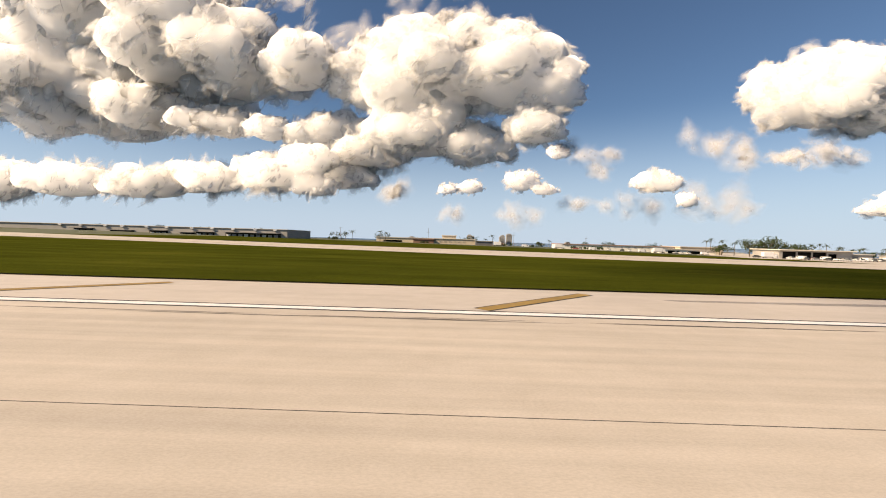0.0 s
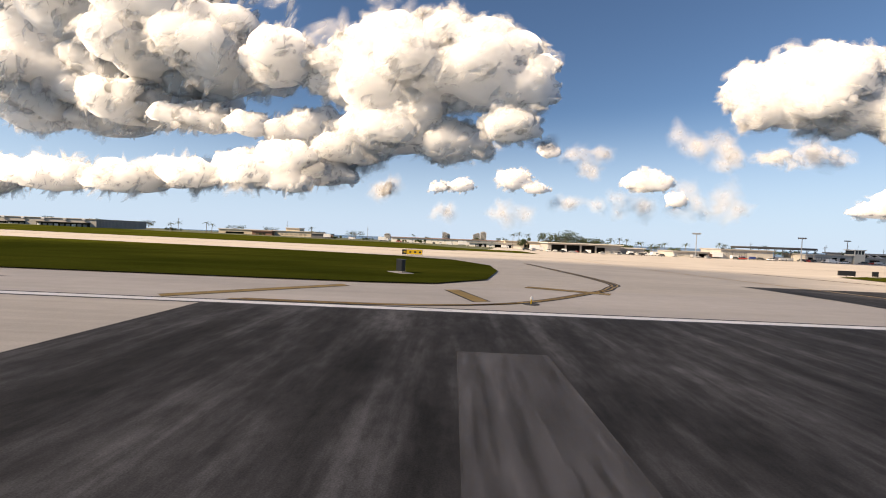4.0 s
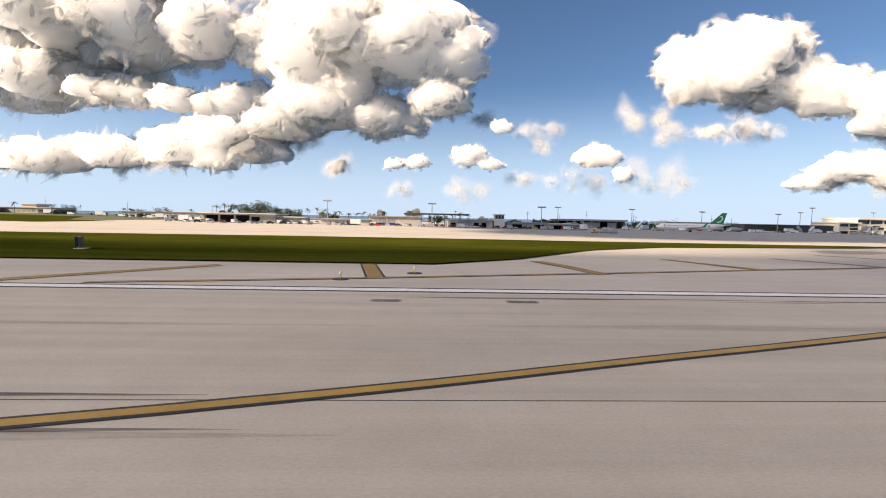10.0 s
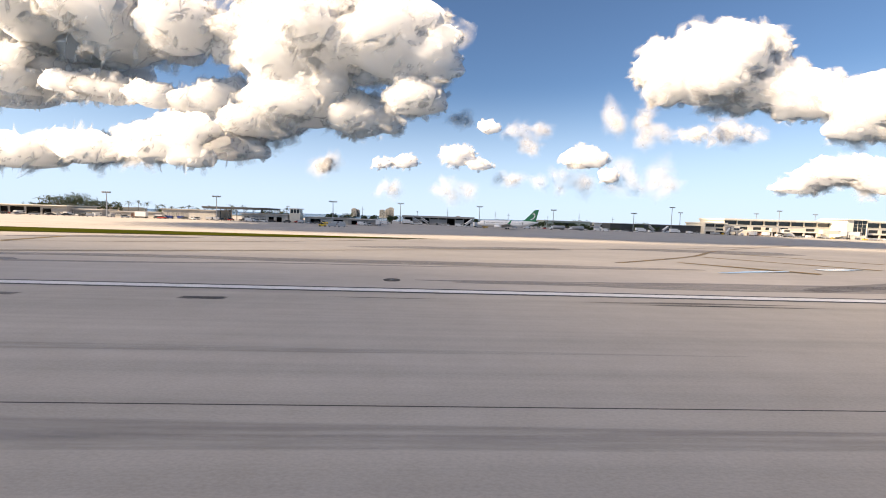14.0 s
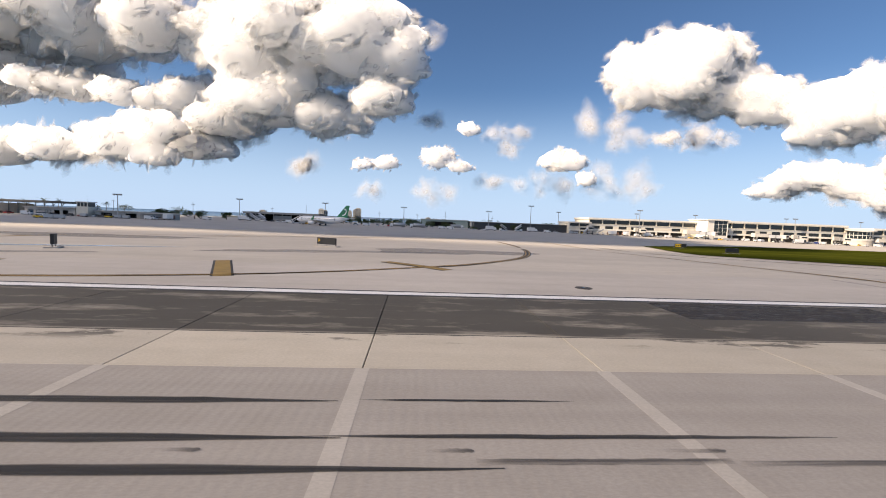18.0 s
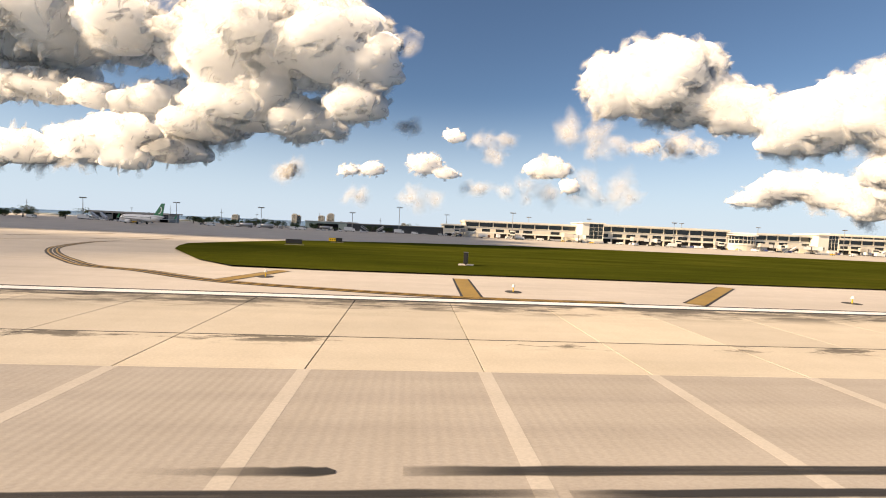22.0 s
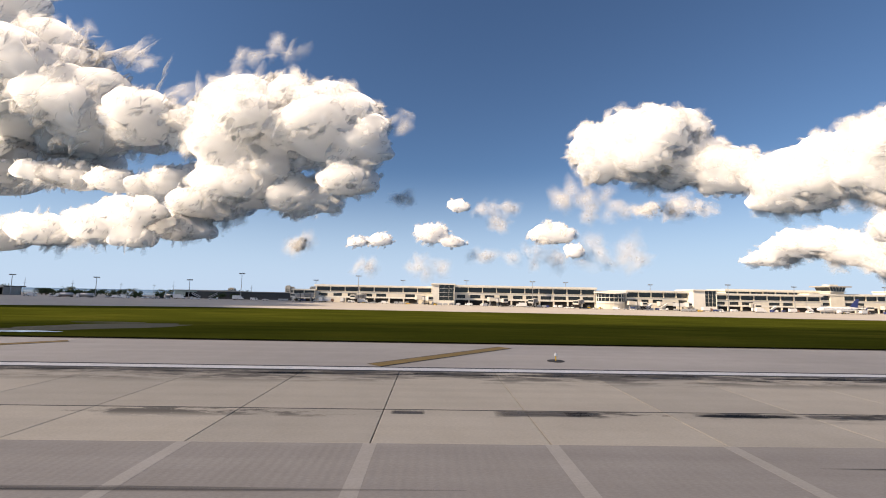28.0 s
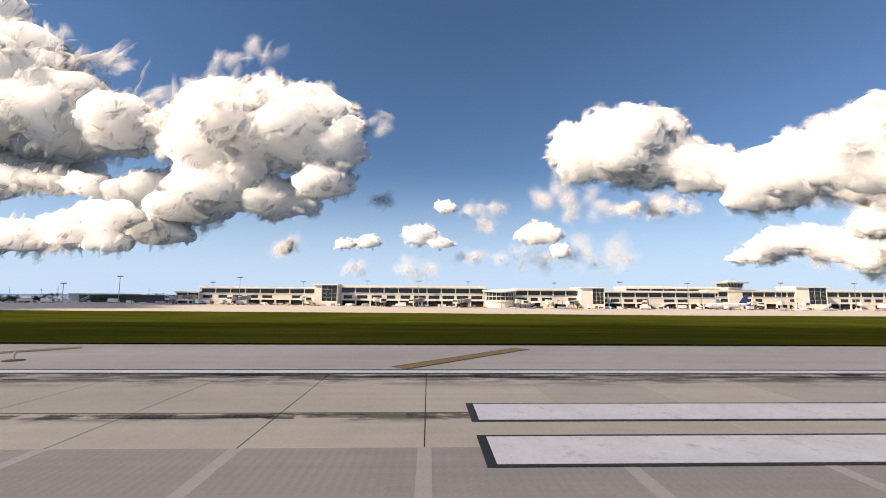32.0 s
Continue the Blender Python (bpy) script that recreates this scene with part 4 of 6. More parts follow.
def terminal_block(x0, x1, yf, depth, base, top, bay, openings, seed, gallery=True, windows=True):
    """A long terminal wing: dark ground-floor openings, a row of windows, and an open gallery under the roof slab."""
    rng = np.random.default_rng(seed)
    L, h = x1 - x0, top - base
    t = thing("terminal_wing", x0, yf, base, 0, "long cream terminal wing with dark window bands under a flat roof", "building", "terminal wings")
    n = max(1, round(L / bay))
    b = L / n
    z = [0.0, 0.27 * h, 0.36 * h, 0.53 * h, 0.65 * h, 0.89 * h, h]
    # solid near-black box: the shade behind the openings is in its colour
    wall_box("core", (0.3, L - 0.3, 1.2, depth, 0.0, z[5]), "void", t, "near-black box painted as the shade inside the openings")
    wall_box("end_wall", (0.0, 0.3, 0.9, depth, 0.0, z[5]), "cream", t)
    wall_box("end_wall", (L - 0.3, L, 0.9, depth, 0.0, z[5]), "cream", t)
    wall_box("lower_band", (0.0, L, 0.0, 0.9, z[1], z[2]), "cream_light", t)
    wall_box("upper_band", (0.0, L, 0.0, 0.9, z[3], z[4]), "cream_light", t)
    wall_box("ledge", (-0.3, L + 0.3, -0.5, 0.05, z[4] - 0.35, z[4]), "cream", t)
    wall_box("roof", (-0.8, L + 0.8, -1.3, depth + 0.5, z[5], z[6]), "cream", t, "flat cream roof slab with a deep edge")
    wall_box("roof_edge", (-0.95, L + 0.95, -1.45, -1.28, z[5] + 0.35 * (h - z[5]), z[6] + 0.12), "cream_light", t)
    for k in range(n + 1):
        xx = min(max(b * k, 0.35), L - 0.35)
        wall_box("gallery_post", (xx - 0.35, xx + 0.35, 0.05, 0.8, z[4], z[5]), "cream", t)
    for k in range(n):
        xa, xb = b * k, b * (k + 1)
        part("gallery_pane", boxes((xa + 0.38, xb - 0.38, 0.85, 0.92, z[4] + 0.02, z[5])), "glass", t)
        wide = rng.uniform(0.55, 0.85)
        if windows and rng.random() < 0.85:
            c, hw = (xa + xb) / 2, (xb - xa) / 2 * wide
            wall_box("wall_panel", (xa, c - hw, 0.03, 0.9, z[2], z[3]), "cream", t)
            wall_box("wall_panel", (c + hw, xb, 0.03, 0.9, z[2], z[3]), "cream", t)
            window(t, c - hw, c + hw, 0.3, z[2], z[3], 4)
        else:
            wall_box("wall_panel", (xa, xb, 0.03, 0.9, z[2], z[3]), "cream", t)
        if rng.random() < openings:
            wall_box("pier", (xa, xa + 1.2, 0.06, 0.9, 0.0, z[1]), "cream", t)
        else:
            wall_box("ground_wall", (xa, xb, 0.06, 0.9, 0.0, z[1]), "cream", t)
    return t


def stair_tower(x0, x1, yf, depth, base, top, glaze_from, label):
    """A taller projecting tower: plain wall on one side, a tall glazed grid on the other."""
    t = thing("stair_tower", x0, yf, base, 0, label, "building", "terminal towers")
    L, h = x1 - x0, top - base
    g = L * glaze_from
    wall_box("side_wall", (0.0, 0.5, 0.0, depth, 0.0, h - 0.9), "cream_light", t)
    wall_box("side_wall", (L - 0.5, L, 0.0, depth, 0.0, h - 0.9), "cream_light", t)
    wall_box("front_wall", (0.5, g, 0.0, 0.6, 0.0, h - 0.9), "cream_light", t)
    wall_box("sill_wall", (g, L - 0.5, 0.0, 0.6, 0.0, h * 0.22), "cream_light", t)
    # near-black fill, the tower's inner shade as a colour
    wall_box("core", (0.5, L - 0.5, 1.0, depth, 0.0, h - 0.9), "void", t)
    window(t, g, L - 0.5, 0.25, h * 0.22, h - 0.9, 3, 4, "glazed_wall", "cream_light")
    wall_box("roof", (-0.9, L + 0.9, -1.2, depth + 0.6, h - 0.9, h - 0.3), "cream_light", t, "flat overhanging roof")
    wall_box("parapet", (-0.4, L + 0.4, -0.7, depth, h - 0.3, h), "cream", t)
    return t


terminal_block(684, 702, 347, 26, -4.7, 5.6, 9, 0.9, 1, windows=True)
terminal_block(702, 797.5, 349, 32, -4.7, 9.6, 11.8, 0.7, 2)
stair_tower(797.5, 815.5, 335, 24, -5.3, 12.0, 0.32, "cream stair tower with a tall glazed front and overhanging roof")
terminal_block(815.8, 933, 346, 34, -5.4, 11.2, 11.7, 0.9, 3)
terminal_block(959, 1012, 346, 34, -6.2, 9.7, 10.6, 0.85, 4)
stair_tower(1011.5, 1031, 339, 24, -6.5, 11.2, 0.5, "cream stair tower, half blank wall and half glazed grid")
terminal_block(1032, 1140, 362, 26, -6.6, 8.8, 12.0, 0.8, 5)
terminal_block(1070, 1166, 384, 24, -6.6, 13.2, 12.0, 0.0, 6, windows=False)
terminal_block(1140, 1226, 374, 24, -6.6, 10.4, 10.8, 0.8, 7)
stair_tower(1222, 1251, 372, 22, -6.7, 13.9, 0.42, "pale stair tower with tall dark glazing")
terminal_block(1251, 1330, 384, 24, -6.7, 11.0, 11.3, 0.6, 8)


def rotunda(x, y, base, top, radius):
    t = thing("glazed_bay", x, y, base, 0, "half-round glazed lounge with a curved pale roof", "building")
    h, n = top - base, 10
    arc = [(radius * math.cos(math.pi + math.pi * k / n), radius * 0.55 * math.sin(math.pi + math.pi * k / n)) for k in range(n + 1)]
    part("plinth", prism(arc, 0.0, 0.30 * h, "z"), "cream", t)
    part("sill", prism([(a * 1.06, b * 1.06) for a, b in arc], 0.30 * h, 0.40 * h, "z"), "cream_light", t)
    for k in range(n):
        (a0, b0), (a1, b1) = arc[k], arc[k + 1]
        part("pane", prism([(a0, b0), (a1, b1), (a1 * 0.96, b1 * 0.96), (a0 * 0.96, b0 * 0.96)], 0.40 * h, 0.80 * h, "z"), "glass", t)
        part("mullion", tube(bmesh.new(), (a0 * 1.01, b0 * 1.01, 0.4 * h), (a0 * 1.01, b0 * 1.01, 0.8 * h), 0.16, sides=6), "cream_light", t)
    part("rail", prism([(a * 1.02, b * 1.02) for a, b in arc], 0.585 * h, 0.615 * h, "z"), "cream_light", t)
    bm = bmesh.new()
    lo = [(a * 1.25, b * 1.3, 0.80 * h + 0.9 * abs(a / radius) ** 2) for a, b in arc]
    top_v, bot_v = [bm.verts.new((a, b, c + 0.9)) for a, b, c in lo], [bm.verts.new(v) for v in lo]
    bm.faces.new(top_v[::-1]), bm.faces.new(bot_v)
    for k in range(n + 1):
        j = (k + 1) % (n + 1)
        bm.faces.new((bot_v[k], top_v[k], top_v[j], bot_v[j]))
    part("roof", bm, "cream_light", t, "curved pale canopy roof")
    wall_box("back_wall", (-radius - 1.0, radius + 1.0, 0.0, 20.0, 0.0, h * 0.97), "cream_light", t)


rotunda(946, 346, -6.0, 9.4, 11.5)


def control_tower(x, y, base, top):
    t = thing("control_tower", x, y, base, 0, "squat cream control tower with dark slanted glass under a wide roof", "tower")
    h = top - base
    wall_box("shaft", (-6.5, 6.5, -5, 9, 0.0, h - 6.2), "cream", t)
    wall_box("balcony", (-7.4, 7.4, -6.2, 10.0, h - 6.2, h - 5.4), "cream_light", t)
    for k in range(5):
        window(t, -6 + k * 2.5, -4.2 + k * 2.5, -5.25, h - 9.6, h - 7.6, 2)
    bm = prism([(-6.0, h - 5.4), (6.0, h - 5.4), (7.8, h - 1.6), (-7.8, h - 1.6)], -5.5, 9.0)
    cab = part("cab_glass", bm, "glass", t, "dark outward-leaning cab windows")
    for k in range(6):
        part("cab_bar", tube(bmesh.new(), (-6.0 + 12.0 * k / 5, -5.62, h - 5.4), (-7.8 + 15.6 * k / 5, -5.62, h - 1.6), 0.16, sides=5), "cream", cab)
    wall_box("roof", (-10.2, 10.2, -9.0, 12.0, h - 1.6, h - 0.5), "concrete_wall", t, "wide flat roof")
    wall_box("roof_hut", (-4, 4, -2, 5, h - 0.5, h + 0.9), "cream", t)
    part("aerial", tube(bmesh.new(), (2, 0, h + 0.9), (2, 0, h + 3.2), 0.07, 0.03, 5), "steel_dark", t)


control_tower(1166, 378, -6.6, 18.0)


def jet_bridge(x, y, base, reach, turn=0):
    """A boarding bridge: fixed rotunda at the building, a ribbed tunnel on a wheeled column, and a cab."""
    t = thing("boarding_bridge", x, y, base, turn, "pale grey boarding bridge on a wheeled column", "boarding bridge", "boarding bridges")
    bm = bmesh.new()
    bmesh.ops.create_cone(bm, cap_ends=True, segments=14, radius1=2.3, radius2=2.3, depth=3.4, matrix=Matrix.Translation((0, 0, 5.3)))
    part("rotunda", bm, "roof", t)
    part("pillar", tube(bmesh.new(), (0, 0, 0), (0, 0, 3.6), 0.7, 0.6, 12), "metal", t)
    tun = part("tunnel", boxes((-1.5, 1.5, -reach * 0.55, -1.8, 3.9, 6.7), bevel=0.08), "grey_wall", t)
    part("inner_tunnel", boxes((-1.25, 1.25, -reach, -reach * 0.55, 3.5, 6.1), bevel=0.08), "silver", t)
    for k in range(7):
        yy = -1.8 - (reach * 0.55 - 2.4) * (k + 0.5) / 7
        part("rib", boxes((-1.58, 1.58, yy - 0.1, yy + 0.1, 3.85, 6.76)), "metal", tun)
    part("cab", boxes((-2.0, 2.4, -reach - 3.0, -reach, 3.2, 6.4), bevel=0.2), "roof", t)
    part("cab_window", boxes((-1.7, 2.1, -reach - 3.03, -reach - 2.99, 4.5, 5.8)), "glass", t)
    for sx in (-1.9, 1.9):
        part("leg", tube(bmesh.new(), (sx, -reach * 0.8, 0.6), (sx, -reach * 0.8, 6.4), 0.22, sides=8), "steel_dark", t)
        part("wheel", tube(bmesh.new(), (sx - 0.3, -reach * 0.8, 0.55), (sx + 0.3, -reach * 0.8, 0.55), 0.55, sides=14), "tyre", t)
    part("axle", boxes((-1.7, 1.7, -reach * 0.8 - 0.3, -reach * 0.8 + 0.3, 0.7, 1.2)), "steel_dark", t)
    st = part("stair", boxes(*[(1.6 + 0.28 * k, 1.9 + 0.28 * k, -reach + 0.4, -reach + 1.4, 3.3 - 0.28 * k, 3.38 - 0.28 * k) for k in range(11)]), "metal", t)
    part("handrail", tube(bmesh.new(), (1.6, -reach + 0.4, 4.4), (4.8, -reach + 0.4, 1.4), 0.04, sides=5), "metal", st)


for _x, _y, _r0, _t in ((742, 345, 18, -15), (960, 342, 18, 5), (1010, 345, 20, -35), (1205, 370, 20, 10), (700, 343, 20, -20), (786, 345, 22, 25), (845, 342, 22, 20), (882, 342, 16, -25), (920, 342, 22, -30), (985, 342, 22, 28), (1075, 358, 24, -30), (1180, 370, 24, -28), (1290, 380, 22, 20)):
    jet_bridge(_x, _y, ground_z(_x, _y) + 0.0, _r0, _t)


# ---- older buildings towards the runway's other end ----
def warehouse():
    x0, x1, y0, y1, base, top = -330, -113.6, 291, 340, 1.6, 7.6
    t = thing("warehouse", x0, y0, base, 0, "long low grey metal warehouse with loading bays and wall vents", "building")
    L, D, h = x1 - x0, y1 - y0, top - base
    part("wall", boxes((0, L, 0.4, D, -1.5, h - 0.3)), "grey_wall", t)
    # this end faces away from the sun; its shade is in the darker grey
    part("end_wall", boxes((L, L + 0.25, 0.4, D, -1.5, h - 0.25)), "dark_grey_sheet", t, "corrugated end wall, its shade painted as darker grey")
    for k in range(38):
        part("sheet_rib", boxes((L + 0.25, L + 0.31, 0.6 + k * 1.28, 0.75 + k * 1.28, -1.4, h - 0.3)), "grey_wall", t)
    part("roof", prism([(-0.6, h - 0.3), (L + 0.6, h - 0.3), (L + 0.6, h), (-0.6, h + 0.15)], -0.3, D + 0.3), "roof", t)
    for xx in (-274.2, -259.7, -242, -229.9, -212.6, -198.2, -180.5, -166.1, -151.4, -135.8, -121.9):
        v = part("wall_vent", boxes((xx - x0 - 1.2, xx - x0 + 1.2, -0.7, 0.38, 4.6, 5.5), bevel=0.2), "white_paint", t, "white hooded wall vent")
        part("hood", prism([(xx - x0 - 1.4, 5.5), (xx - x0 + 1.4, 5.5), (xx - x0 + 1.0, 5.9), (xx - x0 - 1.0, 5.9)], -0.8, 0.38), "white_paint", v)
    for xa, xb, z1 in ((-265, -251, 3.6), (-239, -222, 2.9), (-211, -198, 3.4), (-189, -179, 2.6), (-178, -165, 3.2), (-157, -118, 3.4)):
        # flush near-black panel on the wall; it paints the shade of an open bay
        b = part("loading_bay", boxes((xa - x0, xb - x0, 0.3, 0.42, -1.2, z1 - 0.6)), "void", t, "near-black panel painted as the shade in an open loading bay")
        part("awning", prism([(xa - x0 - 0.5, z1 - 0.6), (xb - x0 + 0.5, z1 - 0.6), (xb - x0 + 0.5, z1 - 0.3), (xa - x0 - 0.5, z1 - 0.3)], -2.6, 0.4), "dark_grey", b)
        for k in range(int((xb - xa) / 4.2)):
            part("roller_door", boxes((xa - x0 + 0.6 + 4.2 * k, xa - x0 + 3.4 + 4.2 * k, 0.2, 0.32, -1.2, z1 - 1.6)), "grey_wall" if k % 3 else "white_paint", b)


def low_block(name, x0, x1, yf, depth, base, top, wall, roof, label, bays=(), windows=(), overhang=0.5, group=""):
    """A low flat-roofed building; bays: open dark bays (x0, x1, height) with posts; windows: (x0, x1, z0, z1, lights)."""
    t = thing(name, x0, yf, base, 0, label, "building", group)
    L, h = x1 - x0, top - base
    cuts = sorted([(a - x0, b - x0, hh) for a, b, hh in bays])
    at = 0.0
    for a, b, hh in cuts + [(L, L, 0)]:
        if a > at:
            wall_box("front_wall", (at, a, 0.0, 0.4, -1.0, h - 0.5), wall, t)
        if b > a:
            wall_box("lintel", (a, b, 0.0, 0.4, hh, h - 0.5), wall, t)
        at = max(at, b)
    wall_box("side_wall", (0.0, 0.4, 0.4, depth, -1.0, h - 0.5), wall, t)
    wall_box("side_wall", (L - 0.4, L, 0.4, depth, -1.0, h - 0.5), wall, t)
    wall_box("back_wall", (0.4, L - 0.4, depth - 0.4, depth, -1.0, h - 0.5), wall, t)
    # cross wall in near-black, so the shade indoors is painted on
    wall_box("inner_wall", (0.4, L - 0.4, min(6.0, depth * 0.6), min(6.0, depth * 0.6) + 0.2, -1.0, h - 0.5), "void", t, "near-black wall painted as the shade inside")
    wall_box("roof", (-overhang, L + overhang, -overhang * 1.6, depth + overhang, h - 0.5, h), roof, t, "flat roof slab")
    for a, b, z0, z1, n in windows:
        window(t, a - x0, b - x0, -0.12, z0, z1, n)
    return t


warehouse()
low_block("hangar_shed", -62, 22, 356, 26, -0.5, 4.6, "tan", "roof", "long low tan shed with a pale roof and brown end", bays=((-56, -40, 2.6), (-30, -14, 2.4)), windows=[(-8 + 4 * k, -6 + 4 * k, 1.6, 2.6, 1) for k in range(6)])
low_block("shed", -30, -13, 350, 5, -0.4, 3.6, "brown", "brown", "rust brown lean-to shed in front of a tan building")
low_block("shed", 22, 36, 345, 18, -0.6, 3.4, "dark_grey", "grey_wall", "grey box-shaped shed beside a tan building")
low_block("office", -6, 6, 362, 12, -0.5, 7.4, "tan", "roof", "small raised tan roof house")
low_block("cargo_hall", 90, 181, 338, 30, -1.5, 3.0, "cream_light", "red_roof", "long white hall with a row of small dark windows", windows=[(95 + 5.4 * k, 96.4 + 5.4 * k, 2.1, 3.0, 1) for k in range(15)])
low_block("cargo_office", 181, 214, 330, 30, -2.2, 3.4, "tan", "roof", "plain tan box-shaped cargo building", bays=((196, 203, 3.0),), windows=[(186, 188, 1.5, 2.6, 1), (206, 208.5, 1.6, 2.8, 2)])
low_block("cargo_office", 150, 190, 300, 12, -2.2, 1.4, "cream_light", "concrete_wall", "low pale shed with open front", bays=((156, 164, 2.4), (170, 182, 2.4)))
low_block("fire_station", 197, 240, 252, 22, -2.3, 3.4, "concrete_wall", "cream", "fire station with dark open vehicle bays", bays=((199, 207, 4.4), (208, 216, 4.4), (217, 225, 4.4), (226, 231, 3.6)), overhang=1.2)
low_block("annexe", 240, 256, 256, 12, -2.3, 1.8, "concrete_wall", "roof", "low concrete annexe beside the fire station", windows=[(243, 247, 1.2, 2.2, 3), (249, 253, 1.2, 2.2, 3)])
low_block("old_terminal", 268, 296, 246, 18, -2.3, 1.2, "weathered", "concrete_wall", "low weathered cream hall of the old terminal", bays=((283, 289, 2.2),), windows=[(271, 274, 1.0, 2.2, 2)])
low_block("old_terminal", 296, 326, 247, 20, -2.3, 3.4, "weathered", "concrete_wall", "weathered cream hall with tall narrow windows", windows=[(299 + 2.6 * k, 300.2 + 2.6 * k, 1.2, 3.6, 1) for k in range(5)])
low_block("old_terminal", 342, 368, 244, 16, -2.3, 2.2, "weathered", "concrete_wall", "weathered concrete hall with dark window openings", bays=((343.5, 346.5, 2.6), (357, 360, 2.8), (361.5, 364.5, 2.8)), windows=[(348, 351, 1.2, 2.8, 2), (352.5, 355.5, 1.2, 2.8, 2)])
low_block("old_terminal", 377, 402, 246, 14, -2.4, 1.2, "weathered", "grey_wall", "low concrete workshop with roller doors", bays=((380, 386, 2.4), (393, 399, 2.4)))
low_block("workshop", 402, 418, 244, 10, -2.5, 0.9, "grey_wall", "roof", "small grey workshop shed", bays=((404, 409, 2.2),))


def steel_canopy():
    t = thing("steel_canopy", 316, 252, -2.3, 0, "tall dark steel canopy roof on posts over old halls", "canopy")
    part("roof", boxes((0, 39, 0, 18, 7.2, 7.7)), "steel_dark", t)
    part("fascia", boxes((-0.2, 39.2, -0.2, 0.0, 6.8, 7.8)), "steel_dark", t)
    for k in range(9):
        part("beam", boxes((0.6 + 4.7 * k, 0.95 + 4.7 * k, 0.0, 18, 6.5, 7.2)), "steel_dark", t)
        part("post", tube(bmesh.new(), (0.8 + 4.7 * k, 0.6, 0), (0.8 + 4.7 * k, 0.6, 6.6), 0.22, sides=8), "steel_dark", t)
        part("brace", tube(bmesh.new(), (0.8 + 4.7 * k, 0.6, 5.0), (2.4 + 4.7 * k, 0.6, 6.8), 0.12, sides=6), "steel_dark", t)


steel_canopy()


def old_tower():
    t = thing("lookout_tower", 372, 246, -2.4, 0, "small weathered concrete lookout with a glazed cab", "tower")
    part("shaft", boxes((-3, 3, -2.5, 4, 0, 5.4)), "cream", t)
    part("cab", boxes((-2.6, 2.6, -2.2, 3.6, 5.4, 7.6)), "glass", t)
    for sx in (-2.65, -0.9, 0.9, 2.65):
        part("post", boxes((sx - 0.15, sx + 0.15, -2.35, -2.05, 5.4, 7.6)), "cream_light", t)
    part("roof", boxes((-3.3, 3.3, -2.9, 4.3, 7.6, 8.1)), "cream_light", t)
    part("aerial", tube(bmesh.new(), (1, 0, 8.1), (1, 0, 11), 0.06, 0.03, 5), "steel_dark", t)


old_tower()


def open_hall():
    t = thing("freight_hall", 430, 318, -3.2, 0, "long dark open-fronted freight hall with a flat roof", "building")
    part("roof", boxes((-1, 53.5, -1.5, 16, 6.0, 6.9)), "dark_grey", t)
    part("fascia", boxes((-1.2, 53.7, -1.7, -1.5, 5.6, 7.0)), "grey_wall", t)
    # back wall coloured near-black for the shade under the roof
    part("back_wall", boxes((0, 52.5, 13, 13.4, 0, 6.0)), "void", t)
    part("end_wall", boxes((0, 0.4, 0, 13, 0, 6.0)), "concrete_wall", t)
    part("end_wall", boxes((52.1, 52.5, 0, 13, 0, 6.0)), "concrete_wall", t)
    for k in range(9):
        part("post", boxes((0.5 + 6.4 * k, 1.0 + 6.4 * k, 0.0, 0.5, 0, 6.0)), "concrete_wall", t)
    for k in (1, 3, 4, 6):
        part("shutter", boxes((1.0 + 6.4 * k, 6.9 + 6.4 * k, 0.2, 0.3, 0, 4.6)), "grey_wall", t)


open_hall()
low_block("hangar", 560, 604, 395, 30, -3.6, 3.2, "green_wall", "roof", "pale green metal hangar far across the apron", bays=((570, 590, 4.6),))
low_block("hangar", 606, 640, 390, 26, -3.8, 2.4, "white_wall", "roof", "white metal shed behind parked vehicles", bays=((612, 620, 4.0),))
low_block("concourse", 604, 684, 352, 16, -4.2, 2.6, "steel_dark", "grey_wall", "low dark glazed walkway leading to the terminal", windows=[(641.5 + 4.2 * k, 645.2 + 4.2 * k, 2.4, 5.2, 3) for k in range(10)] + [(605.5 + 4.4 * k, 609.2 + 4.4 * k, 2.6, 4.6, 2) for k in range(8)])


def apartment_tower(x, y, w, h, label="distant grey apartment tower"):
    t = thing("apartment_tower", x, y, -13, 0, label, "building", "distant towers")
    part("wall", boxes((-w / 2, w / 2, 0, w * 0.7, 0, h)), "concrete_wall", t)
    part("roof", boxes((-w * 0.3, w * 0.3, w * 0.1, w * 0.5, h, h + 4)), "grey_wall", t)
    for k in range(int(h / 4.5)):
        part("balcony", boxes((-w / 2 - 0.4, w / 2 + 0.4, -1.2, 0.0, 2 + 4.4 * k, 3.0 + 4.4 * k)), "cream_light", t)
        part("window", boxes((-w * 0.42, w * 0.42, -0.15, 0.0, 3.3 + 4.4 * k, 5.6 + 4.4 * k)), "glass", t)


for _x, _y, _w, _h in ((247, 1960, 26, 36), (284, 1990, 28, 48), (262, 2060, 20, 42), (100, 2060, 24, 40), (116, 2080, 18, 34), (-190, 2100, 30, 24), (620, 2200, 26, 18)):
    apartment_tower(_x, _y, _w, _h)
for _k in range(14):
    _x = -700 + 110 * _k + 40 * math.sin(_k * 2.3)
    low_block("far_house", _x, _x + 22 + 9 * math.sin(_k), 560 + 40 * math.cos(_k * 1.7), 14, -9, -2.6 + 1.2 * math.sin(_k * 3.1), "cream_light" if _k % 3 else "concrete_wall", "roof", "pale low house far behind the airfield", windows=[(_x + 3, _x + 6, 1.6, 3.0, 2), (_x + 10, _x + 13, 1.6, 3.0, 2)], group="far houses")


